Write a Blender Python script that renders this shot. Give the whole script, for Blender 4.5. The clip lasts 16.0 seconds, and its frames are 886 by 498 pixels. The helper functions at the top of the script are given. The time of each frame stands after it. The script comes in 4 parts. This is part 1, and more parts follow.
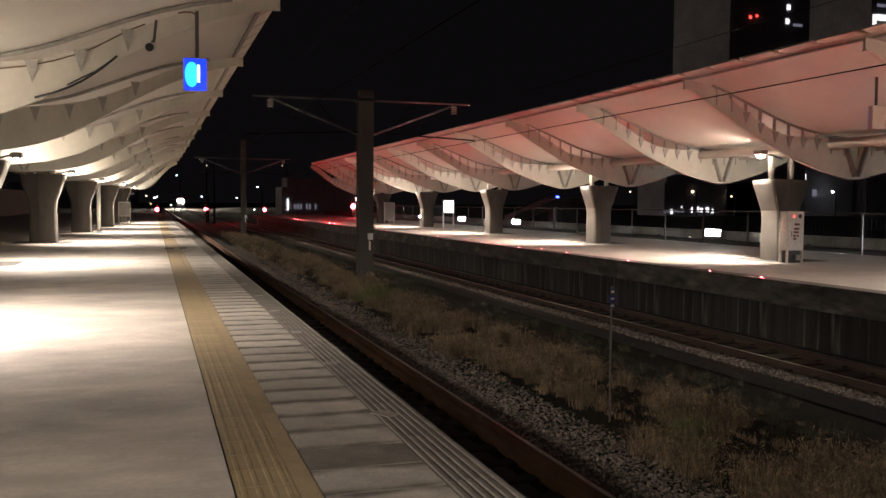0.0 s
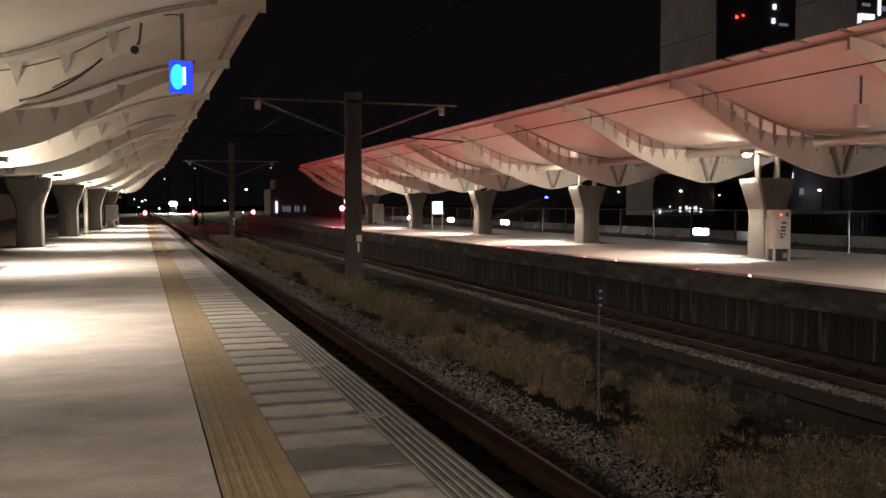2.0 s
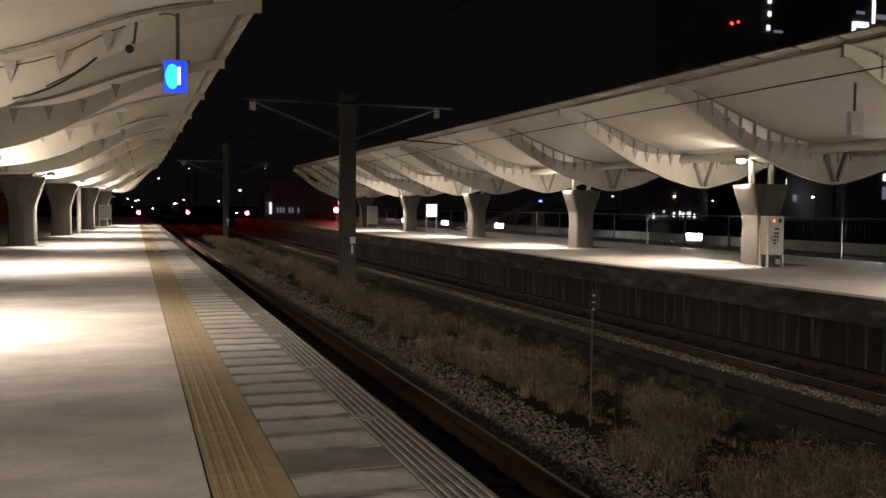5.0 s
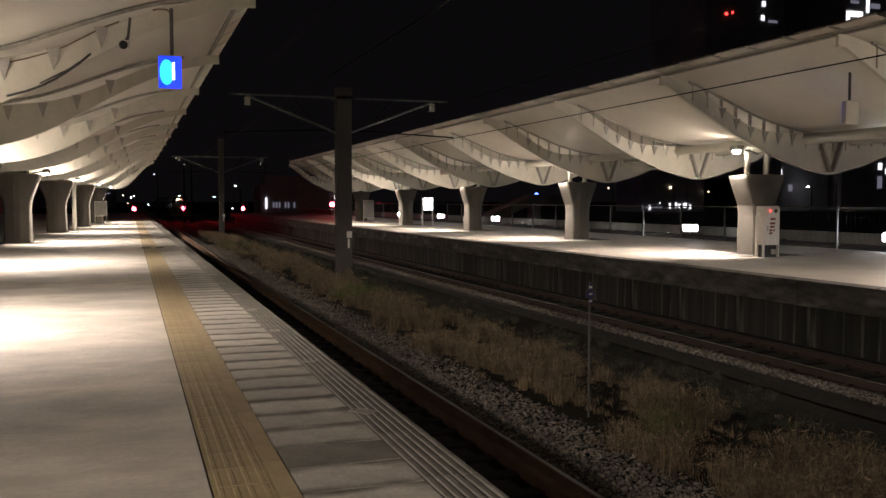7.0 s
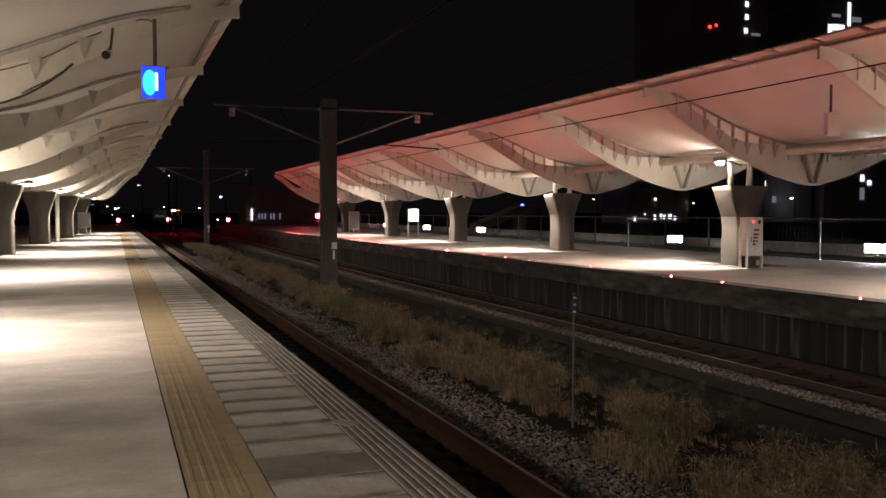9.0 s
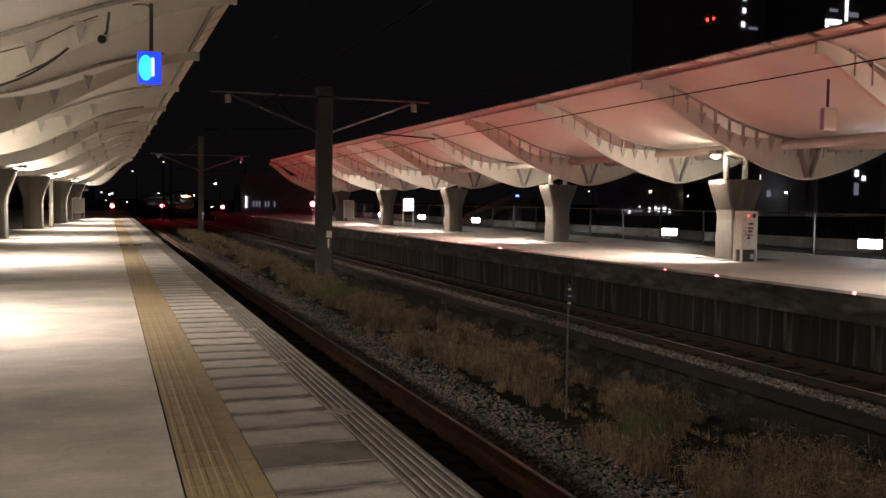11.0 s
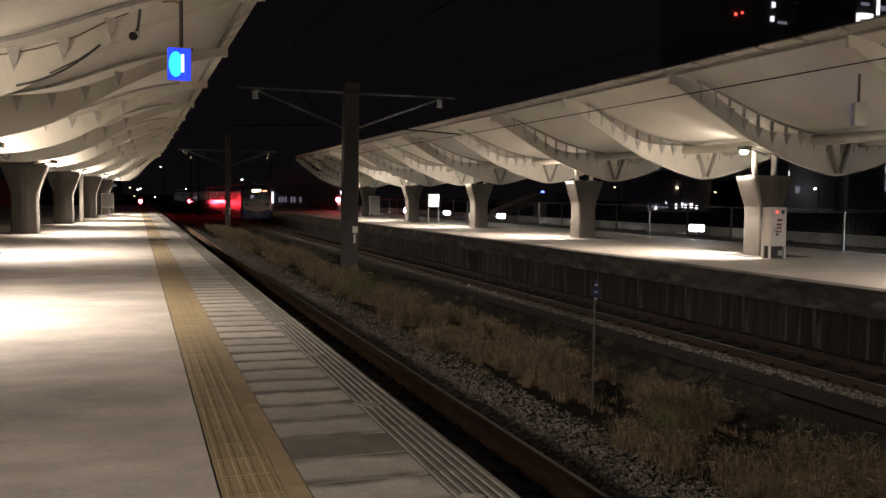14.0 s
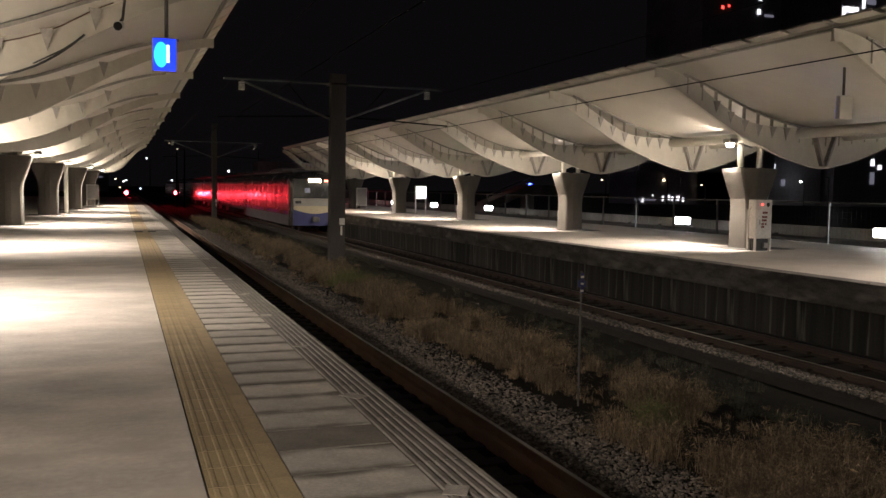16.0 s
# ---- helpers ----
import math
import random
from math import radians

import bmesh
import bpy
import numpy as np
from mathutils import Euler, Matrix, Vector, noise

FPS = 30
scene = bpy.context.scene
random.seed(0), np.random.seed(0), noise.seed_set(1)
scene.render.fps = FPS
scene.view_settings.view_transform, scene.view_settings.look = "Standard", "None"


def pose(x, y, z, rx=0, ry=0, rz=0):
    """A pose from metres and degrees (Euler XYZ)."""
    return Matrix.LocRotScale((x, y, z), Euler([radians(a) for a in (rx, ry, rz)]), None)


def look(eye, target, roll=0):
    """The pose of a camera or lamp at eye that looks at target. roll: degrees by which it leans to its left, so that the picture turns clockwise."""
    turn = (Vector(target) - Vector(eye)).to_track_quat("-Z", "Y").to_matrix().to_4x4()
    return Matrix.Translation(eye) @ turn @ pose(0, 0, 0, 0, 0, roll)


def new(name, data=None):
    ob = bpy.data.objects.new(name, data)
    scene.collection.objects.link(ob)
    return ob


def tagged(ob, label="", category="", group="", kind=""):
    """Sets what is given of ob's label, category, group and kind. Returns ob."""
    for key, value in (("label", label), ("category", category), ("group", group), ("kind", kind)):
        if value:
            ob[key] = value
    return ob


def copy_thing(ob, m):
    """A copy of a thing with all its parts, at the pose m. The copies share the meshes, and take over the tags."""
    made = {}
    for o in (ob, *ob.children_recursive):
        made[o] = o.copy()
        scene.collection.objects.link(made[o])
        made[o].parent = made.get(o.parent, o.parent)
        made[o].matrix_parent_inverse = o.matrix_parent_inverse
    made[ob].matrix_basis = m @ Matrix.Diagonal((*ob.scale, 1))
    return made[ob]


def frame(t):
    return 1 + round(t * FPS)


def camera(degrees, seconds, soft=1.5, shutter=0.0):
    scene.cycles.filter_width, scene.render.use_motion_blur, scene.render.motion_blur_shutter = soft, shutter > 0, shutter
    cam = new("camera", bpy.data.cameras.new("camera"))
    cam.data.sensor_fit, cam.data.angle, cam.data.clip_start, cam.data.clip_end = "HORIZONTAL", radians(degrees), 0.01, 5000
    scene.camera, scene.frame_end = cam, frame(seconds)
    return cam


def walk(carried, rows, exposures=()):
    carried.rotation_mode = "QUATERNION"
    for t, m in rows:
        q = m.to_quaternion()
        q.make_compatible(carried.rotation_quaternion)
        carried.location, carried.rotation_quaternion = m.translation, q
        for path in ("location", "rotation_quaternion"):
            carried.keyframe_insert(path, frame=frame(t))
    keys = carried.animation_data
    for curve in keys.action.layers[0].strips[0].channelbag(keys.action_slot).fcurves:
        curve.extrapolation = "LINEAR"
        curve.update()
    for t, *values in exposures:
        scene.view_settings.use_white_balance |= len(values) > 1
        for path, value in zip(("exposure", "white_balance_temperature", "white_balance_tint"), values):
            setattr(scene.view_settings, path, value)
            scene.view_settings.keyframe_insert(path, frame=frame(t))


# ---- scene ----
cam = camera(53.1, 16.0)
PATH = [
    (0.0, -0.013, -0.006, 1.547, 87.07, -0.39, -18.08),
    (0.5, -0.024, -0.007, 1.555, 87.19, -0.59, -18.02),
    (1.0, -0.015, -0.010, 1.547, 87.18, -0.76, -18.12),
    (1.5, -0.005, -0.008, 1.550, 87.06, -0.35, -18.50),
    (2.0, 0.007, -0.015, 1.543, 87.15, 0.04, -18.78),
    (2.5, 0.007, -0.025, 1.553, 87.16, 0.18, -18.85),
    (3.0, 0.012, -0.009, 1.544, 87.11, 0.09, -18.86),
    (3.5, 0.000, 0.005, 1.550, 87.34, -0.19, -18.74),
    (6.0, 0.018, -0.009, 1.536, 87.12, -0.68, -19.31),
    (6.5, 0.013, -0.009, 1.543, 86.89, -0.70, -19.33),
    (7.0, 0.007, -0.008, 1.540, 86.91, 0.01, -19.41),
    (7.5, 0.006, -0.001, 1.539, 86.91, 0.46, -19.56),
    (8.0, 0.017, -0.022, 1.531, 86.91, 0.04, -19.58),
    (8.5, 0.020, -0.021, 1.536, 87.22, 0.02, -19.76),
    (9.0, 0.037, -0.003, 1.533, 87.64, 0.01, -20.31),
    (11.5, 0.024, 0.016, 1.529, 86.67, -0.88, -20.55),
    (12.0, 0.030, -0.002, 1.522, 86.31, -0.78, -20.16),
    (12.5, 0.027, 0.001, 1.517, 86.12, -0.57, -19.61),
    (13.0, 0.009, -0.003, 1.518, 86.30, -0.61, -19.07),
    (13.5, -0.013, -0.007, 1.528, 86.58, -0.67, -18.83),
    (14.0, -0.007, -0.010, 1.522, 86.71, -0.81, -19.03),
    (14.5, -0.010, -0.013, 1.525, 86.54, -0.84, -19.04),
    (15.0, -0.007, -0.002, 1.524, 86.35, -0.74, -18.95),
    (15.5, -0.007, -0.014, 1.519, 86.24, -0.86, -19.20),
    (16.0, 0.001, -0.017, 1.521, 86.21, -0.93, -19.84),
]
walk(cam, [(t, pose(*p)) for t, *p in PATH])

# ---- night sky and the white balance of the place ----
world = bpy.data.worlds.new("night")
scene.world = world
world.use_nodes = True
world.node_tree.nodes["Background"].inputs[0].default_value = (0.58, 0.5, 0.58, 1)
world.node_tree.nodes["Background"].inputs[1].default_value = 0.0053

LAMP_WATTS = 4150.0
SPILL_WATTS = 62.0
LAMP_COLOUR = (1.0, 0.865, 0.735)

# ---- plan, in metres: y runs along the tracks, z = 0 on the platforms ----
EDGE_L, EDGE_R = 1.85, 12.29
RAIL = -1.10
TRACK_L, TRACK_R = 3.35, 10.76
GROUND = -1.38
Y0, Y1 = -14.0, 118.0
CAN_Y0, CAN_Y1 = -12.0, 71.6
COLS_L = [(-4.3, -11.6), (-4.3, 0.3), (-4.3, 12.1), (-4.15, 23.9), (-3.87, 35.8), (-3.4, 47.4), (-2.75, 58.0), (-2.3, 68.5)]
COLS_R = [-2.4, 9.4, 21.1, 31.95, 43.5, 55.5, 67.4]
COL_X_R = 17.0
rng = random.Random(7)


# ---- materials ----
def material(name, colour, rough=0.6, metal=0.0, var=0.25, scale=3.0, fine=40.0, bump=0.15, dark=None, spec=0.5, per_object=0.0,
             stretch=(1, 1, 1), stain=None, coat=0.0, island=0.0, grain=0.5):
    """A surface with broad stains and fine grain; stretch draws the stains out along an axis."""
    m = bpy.data.materials.new(name)
    m.use_nodes = True
    n, l = m.node_tree.nodes, m.node_tree.links
    b = n["Principled BSDF"]
    b.inputs["Metallic"].default_value = metal
    b.inputs["Specular IOR Level"].default_value = spec
    b.inputs["Coat Weight"].default_value = coat
    co = n.new("ShaderNodeTexCoord")
    mp = n.new("ShaderNodeMapping")
    mp.inputs["Scale"].default_value = stretch
    l.new(co.outputs["Object"], mp.inputs["Vector"])
    big, small = n.new("ShaderNodeTexNoise"), n.new("ShaderNodeTexNoise")
    big.inputs["Scale"].default_value, big.inputs["Detail"].default_value = scale, 6
    big.inputs["Roughness"].default_value = 0.62
    small.inputs["Scale"].default_value, small.inputs["Detail"].default_value = fine, 4
    l.new(mp.outputs[0], big.inputs["Vector"])
    l.new(co.outputs["Object"], small.inputs["Vector"])
    ramp = n.new("ShaderNodeValToRGB")
    lo = dark or tuple(c * (1 - var) for c in colour)
    hi = tuple(min(1, c * (1 + var * 0.5)) for c in colour)
    ramp.color_ramp.elements[0].position, ramp.color_ramp.elements[1].position = 0.32, 0.68
    ramp.color_ramp.elements[0].color, ramp.color_ramp.elements[1].color = (*lo, 1), (*hi, 1)
    l.new(big.outputs["Fac"], ramp.inputs[0])
    mix = n.new("ShaderNodeMix")
    mix.data_type, mix.blend_type = "RGBA", "MULTIPLY"
    mix.inputs[0].default_value = grain
    grey = n.new("ShaderNodeValToRGB")
    grey.color_ramp.elements[0].position, grey.color_ramp.elements[1].position = 0.3, 0.7
    grey.color_ramp.elements[0].color, grey.color_ramp.elements[1].color = (0.6, 0.6, 0.6, 1), (1.15, 1.15, 1.15, 1)
    l.new(small.outputs["Fac"], grey.inputs[0])
    l.new(ramp.outputs[0], mix.inputs[6])
    l.new(grey.outputs[0], mix.inputs[7])
    out = mix.outputs[2]
    if per_object or island:
        src = n.new("ShaderNodeObjectInfo").outputs["Random"] if per_object else n.new("ShaderNodeNewGeometry").outputs["Random Per Island"]
        k = per_object or island
        rg = n.new("ShaderNodeMapRange")
        rg.inputs[3].default_value, rg.inputs[4].default_value = 1 - k, 1 + k * 0.6
        l.new(src, rg.inputs[0])
        hsv = n.new("ShaderNodeHueSaturation")
        l.new(rg.outputs[0], hsv.inputs["Value"])
        l.new(out, hsv.inputs["Color"])
        out = hsv.outputs[0]
    if stain:
        st = n.new("ShaderNodeTexNoise")
        st.inputs["Scale"].default_value, st.inputs["Detail"].default_value = stain[1], 8
        l.new(mp.outputs[0], st.inputs["Vector"])
        sr = n.new("ShaderNodeValToRGB")
        sr.color_ramp.elements[0].position, sr.color_ramp.elements[1].position = stain[2], stain[2] + 0.12
        l.new(st.outputs["Fac"], sr.inputs[0])
        sm = n.new("ShaderNodeMix")
        sm.data_type = "RGBA"
        l.new(sr.outputs[0], sm.inputs[0])
        l.new(out, sm.inputs[6])
        sm.inputs[7].default_value = (*stain[0], 1)
        out = sm.outputs[2]
    l.new(out, b.inputs["Base Color"])
    rr = n.new("ShaderNodeMapRange")
    rr.inputs[3].default_value, rr.inputs[4].default_value = max(0.03, rough - 0.12), min(1, rough + 0.12)
    l.new(big.outputs["Fac"], rr.inputs[0])
    l.new(rr.outputs[0], b.inputs["Roughness"])
    if bump:
        bp = n.new("ShaderNodeBump")
        bp.inputs["Strength"].default_value, bp.inputs["Distance"].default_value = bump, 0.01
        l.new(small.outputs["Fac"], bp.inputs["Height"])
        l.new(bp.outputs[0], b.inputs["Normal"])
    return m


def glow(name, colour, strength):
    m = bpy.data.materials.new(name)
    m.use_nodes = True
    b = m.node_tree.nodes["Principled BSDF"]
    b.inputs["Base Color"].default_value = (0.05, 0.05, 0.05, 1)
    b.inputs["Emission Color"].default_value = (*colour, 1)
    b.inputs["Emission Strength"].default_value = strength
    return m


FLOOR = material("floor_concrete", (0.47, 0.437, 0.40), 0.72, var=0.36, scale=0.75, fine=22, bump=0.08, stretch=(1, 1.6, 1), grain=0.3, stain=((0.37, 0.338, 0.30), 1.1, 0.55))
FLOOR_R = material("far_floor_concrete", (0.39, 0.355, 0.315), 0.7, var=0.25, scale=0.5, fine=20, bump=0.08)
PAVER = material("edge_paver", (0.47, 0.44, 0.40), 0.75, var=0.35, scale=2.2, fine=45, bump=0.25, per_object=0.2, stain=((0.25, 0.23, 0.205), 1.3, 0.58))
PAVER_DARK = material("soiled_paver", (0.17, 0.156, 0.137), 0.8, var=0.45, scale=2.5, fine=45, bump=0.25, per_object=0.2)
PATCH = material("worn_patch", (0.31, 0.29, 0.262), 0.8, var=0.3, scale=6, fine=50)
JOINT = material("joint_mortar", (0.07, 0.064, 0.058), 0.9, var=0.2)
YELLOW = material("yellow_tactile", (0.30, 0.232, 0.132), 0.65, var=0.28, scale=4, fine=60, bump=0.2, per_object=0.12)
YELLOW_PLAIN = material("yellow_border", (0.31, 0.24, 0.142), 0.7, var=0.25, scale=5, fine=60, bump=0.15, per_object=0.1)
COPING = material("edge_coping", (0.10, 0.092, 0.082), 0.75, var=0.35, scale=3, fine=50, bump=0.25, per_object=0.12)
NOSING = material("coping_bar", (0.185, 0.171, 0.153), 0.75, var=0.5, scale=3, fine=60, bump=0.2)
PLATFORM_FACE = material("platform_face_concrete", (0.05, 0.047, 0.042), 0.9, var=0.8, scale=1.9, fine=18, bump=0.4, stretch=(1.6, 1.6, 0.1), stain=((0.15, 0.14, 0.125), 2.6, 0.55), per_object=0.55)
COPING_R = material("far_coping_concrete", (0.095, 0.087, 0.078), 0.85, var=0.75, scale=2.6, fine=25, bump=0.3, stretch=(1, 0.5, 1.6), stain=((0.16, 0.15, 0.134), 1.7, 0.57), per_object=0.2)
COLUMN = material("column_concrete", (0.088, 0.078, 0.066), 0.85, var=0.3, scale=1.5, fine=25, bump=0.3, stretch=(1, 1, 0.4))
PAINT = material("white_steel_paint", (0.50, 0.47, 0.40), 0.45, var=0.16, scale=1.1, fine=12, bump=0.02, grain=0.12, stretch=(1, 1, 0.5), stain=((0.36, 0.33, 0.27), 1.7, 0.64))
SOFFIT = material("white_soffit_sheet", (0.56, 0.53, 0.47), 0.5, var=0.10, scale=0.6, fine=7, bump=0.01, grain=0.05, stain=((0.48, 0.45, 0.39), 0.5, 0.64))
GUTTER = material("grey_gutter_steel", (0.30, 0.28, 0.25), 0.5, var=0.25, scale=1.5, fine=12, bump=0.05)
STEEL_DARK = material("dark_steel", (0.09, 0.085, 0.08), 0.55, metal=0.4, var=0.3, scale=5, fine=40)
WIRE = material("dark_wire", (0.006, 0.0055, 0.005), 0.9, var=0.2, bump=0, spec=0.1)
FENCE_STEEL = material("weathered_fence_steel", (0.075, 0.073, 0.07), 0.7, metal=0.3, var=0.3, scale=4, fine=40)
GALV = material("galvanised_steel", (0.24, 0.23, 0.225), 0.45, metal=0.7, var=0.3, scale=4, fine=40)
POLE = material("pole_concrete", (0.045, 0.04, 0.036), 0.85, var=0.35, scale=1.2, fine=25, bump=0.3, stretch=(1, 1, 0.3))
RUST = material("rusty_rail", (0.16, 0.088, 0.056), 0.8, var=0.4, scale=4, fine=60, bump=0.3, stretch=(1, 0.3, 1))
# The rust of RUST in a much darker tone, for far rails and clips.
RUST_DARK = material("dark_rusty_rail", (0.045, 0.028, 0.02), 0.8, var=0.4, scale=4, fine=60, bump=0.3, stretch=(1, 0.3, 1))
RAIL_TOP = material("polished_rail_head", (0.36, 0.33, 0.30), 0.32, metal=1.0, var=0.2, scale=3, fine=30, stretch=(1, 0.1, 1), bump=0.02)
# Concrete coloured near black: the platform's shade over the track is in this colour.
SLEEPER = material("shade_dark_sleeper", (0.016, 0.014, 0.013), 0.9, var=0.3, scale=4, fine=40, bump=0.3)
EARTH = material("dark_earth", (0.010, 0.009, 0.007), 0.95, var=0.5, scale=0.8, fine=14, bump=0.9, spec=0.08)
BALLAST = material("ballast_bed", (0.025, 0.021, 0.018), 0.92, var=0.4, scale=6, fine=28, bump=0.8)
STONE = material("ballast_stone", (0.125, 0.106, 0.089), 0.88, var=0.45, scale=1.6, fine=60, bump=0.3, island=0.8)
GRASS_DRY = material("dry_grass", (0.215, 0.158, 0.096), 0.8, var=0.55, scale=2.2, fine=20, bump=0, island=0.9)
GRASS_GREEN = material("green_weed", (0.10, 0.115, 0.035), 0.75, var=0.3, scale=3, fine=20, bump=0, island=0.4)
DARK_PLATE = material("dark_base_plate", (0.055, 0.05, 0.046), 0.8, var=0.3, scale=3, fine=30)
CABINET = material("cabinet_paint", (0.58, 0.55, 0.50), 0.45, var=0.1, scale=2, fine=20, bump=0.03)
BLACK = material("black_plastic", (0.02, 0.02, 0.02), 0.5, var=0.2)
RED_PAINT = material("red_paint", (0.16, 0.035, 0.028), 0.5, var=0.2)
WALL_FAR = material("far_wall_concrete", (0.20, 0.185, 0.165), 0.9, var=0.4, scale=0.6, fine=8, bump=0.3, stretch=(1, 1, 0.3))
BUILDING = material("night_facade", (0.60, 0.575, 0.615), 0.85, var=0.25, scale=0.15, fine=2, bump=0)
BRICK_WALL = material("brown_wall", (0.16, 0.085, 0.05), 0.9, var=0.35, scale=0.8, fine=12, bump=0.2)
TRAIN_SIDE = material("train_silver_side", (0.30, 0.29, 0.285), 0.24, metal=0.85, var=0.35, scale=1.5, fine=12, bump=0.02)
TRAIN_WHITE = material("train_white_front", (0.30, 0.285, 0.255), 0.4, var=0.1, scale=2, fine=15, bump=0.02)
TRAIN_CREAM = material("train_cream_band", (0.50, 0.42, 0.27), 0.4, var=0.12, scale=2, fine=15, bump=0.02)
TRAIN_BLUE = material("train_blue_front", (0.014, 0.018, 0.12), 0.35, var=0.2, scale=2, fine=15, bump=0.02)
TRAIN_ROOF = material("train_roof_grey", (0.10, 0.10, 0.105), 0.7, var=0.3, scale=1.5, fine=15)
TRAIN_GLASS = material("train_window_glass", (0.012, 0.013, 0.016), 0.08, var=0.1, bump=0, spec=0.8)
LEAF = material("dark_foliage", (0.042, 0.042, 0.024), 0.8, var=0.4, scale=3, fine=15, bump=0, island=0.5)
LAMP_GLOW = glow("lamp_glow", (1.0, 0.9, 0.76), 110.0)
LENS_WHITE = glow("white_lens", (0.95, 0.97, 1.0), 170.0)
LAMP_RED = glow("red_indicator", (1.0, 0.05, 0.04), 5.0)
LENS_WARM = glow("warm_lens", (1.0, 0.7, 0.4), 30.0)
LENS_FAR = glow("far_white_lens", (0.95, 0.96, 1.0), 9.0)
LENS_FAR_WARM = glow("far_warm_lens", (1.0, 0.75, 0.5), 5.0)
LENS_RED = glow("red_lens", (1.0, 0.03, 0.05), 160.0)
LENS_BLUE = glow("blue_lens", (0.05, 0.08, 1.0), 12.0)
WINDOW_GLOW = glow("lit_window", (0.92, 0.9, 0.95), 1.6)
WINDOW_DIM = glow("dim_window", (0.8, 0.78, 1.0), 0.16)
LED_RED = glow("red_warning_led", (1.0, 0.04, 0.05), 3900.0)
SIGN_BLUE = glow("sign_blue_light", (0.003, 0.02, 0.9), 3.2)
SIGN_CYAN = glow("sign_cyan_light", (0.02, 0.5, 1.0), 2.4)
SIGN_WHITE = glow("sign_white_light", (0.9, 0.97, 1.0), 2.2)
BOARD_WHITE = glow("board_white_light", (0.92, 0.95, 1.0), 5.0)
DISPLAY = glow("display_amber_light", (1.0, 0.62, 0.33), 70.0)
DISPLAY_RED = glow("display_red_light", (1.0, 0.25, 0.16), 4.0)
HEAD_BEAM = glow("head_beam_light", (1.0, 0.84, 0.66), 6000.0)


def joint_dirt(m, half, reach, dirt):
    """Dirt gathered along the two long joints of a slab, its edge broken by noise."""
    n, l = m.node_tree.nodes, m.node_tree.links
    b = n["Principled BSDF"]
    under = b.inputs["Base Color"].links[0].from_socket
    co, sep = n.new("ShaderNodeTexCoord"), n.new("ShaderNodeSeparateXYZ")
    l.new(co.outputs["Object"], sep.inputs[0])
    off, dist = n.new("ShaderNodeMath"), n.new("ShaderNodeMath")
    off.operation, dist.operation = "SUBTRACT", "ABSOLUTE"
    off.inputs[1].default_value = half
    l.new(sep.outputs["Y"], off.inputs[0])
    l.new(off.outputs[0], dist.inputs[0])
    wob, who, add = n.new("ShaderNodeTexNoise"), n.new("ShaderNodeObjectInfo"), n.new("ShaderNodeMath")
    wob.noise_dimensions = "4D"
    wob.inputs["Scale"].default_value, wob.inputs["Detail"].default_value = 3.5, 5
    l.new(co.outputs["Object"], wob.inputs["Vector"])
    w = n.new("ShaderNodeMath")
    w.operation, w.inputs[1].default_value = "MULTIPLY", 37.0
    l.new(who.outputs["Random"], w.inputs[0])
    l.new(w.outputs[0], wob.inputs["W"])
    add.operation, add.inputs[1].default_value = "MULTIPLY_ADD", 0.22
    l.new(wob.outputs["Fac"], add.inputs[0])
    l.new(dist.outputs[0], add.inputs[2])
    rg = n.new("ShaderNodeMapRange")
    rg.interpolation_type = "SMOOTHSTEP"
    rg.inputs[1].default_value, rg.inputs[2].default_value = half - reach + 0.11, half + 0.12
    l.new(add.outputs[0], rg.inputs[0])
    mix = n.new("ShaderNodeMix")
    mix.data_type = "RGBA"
    l.new(rg.outputs[0], mix.inputs[0])
    l.new(under, mix.inputs[6])
    mix.inputs[7].default_value = (*dirt, 1)
    l.new(mix.outputs[2], b.inputs["Base Color"])


joint_dirt(PAVER, 0.225, 0.11, (0.085, 0.077, 0.067))


# ---- mesh helpers ----
def box(bm, x0, x1, y0, y1, z0, z1, bevel=0.0):
    r = bmesh.ops.create_cube(bm, size=1.0, matrix=Matrix.Translation(((x0 + x1) / 2, (y0 + y1) / 2, (z0 + z1) / 2)) @ Matrix.Diagonal((x1 - x0, y1 - y0, z1 - z0, 1)))
    if bevel:
        edges = {e for v in r["verts"] for e in v.link_edges}
        bmesh.ops.bevel(bm, geom=list(edges), offset=bevel, segments=2, affect="EDGES", profile=0.6)
    return r["verts"]


def rod(bm, a, b, r, seg=8, r2=None):
    a, b = Vector(a), Vector(b)
    d = b - a
    m = Matrix.Translation((a + b) / 2) @ d.to_track_quat("Z", "Y").to_matrix().to_4x4()
    bmesh.ops.create_cone(bm, cap_ends=True, segments=seg, radius1=r, radius2=r if r2 is None else r2, depth=d.length, matrix=m)


def part(name, bm, mat, parent=None, label="", smooth=False):
    """One mesh object from a bmesh, under parent where there is one."""
    me = bpy.data.meshes.new(name)
    bmesh.ops.recalc_face_normals(bm, faces=bm.faces)
    bm.to_mesh(me)
    bm.free()
    me.materials.append(mat)
    if smooth:
        for p in me.polygons:
            p.use_smooth = True
    ob = new(name, me)
    ob.parent = parent
    if label:
        ob["label"] = label
    return ob


def piece(name, me, parent, x=0, y=0, z=0):
    ob = new(name, me)
    ob.parent = parent
    ob.location = (x, y, z)
    return ob


def sheet(name, verts, faces, mat, parent=None, label=""):
    me = bpy.data.meshes.new(name)
    me.from_pydata(verts, [], faces)
    me.materials.append(mat)
    ob = new(name, me)
    ob.parent = parent
    if label:
        ob["label"] = label
    return ob


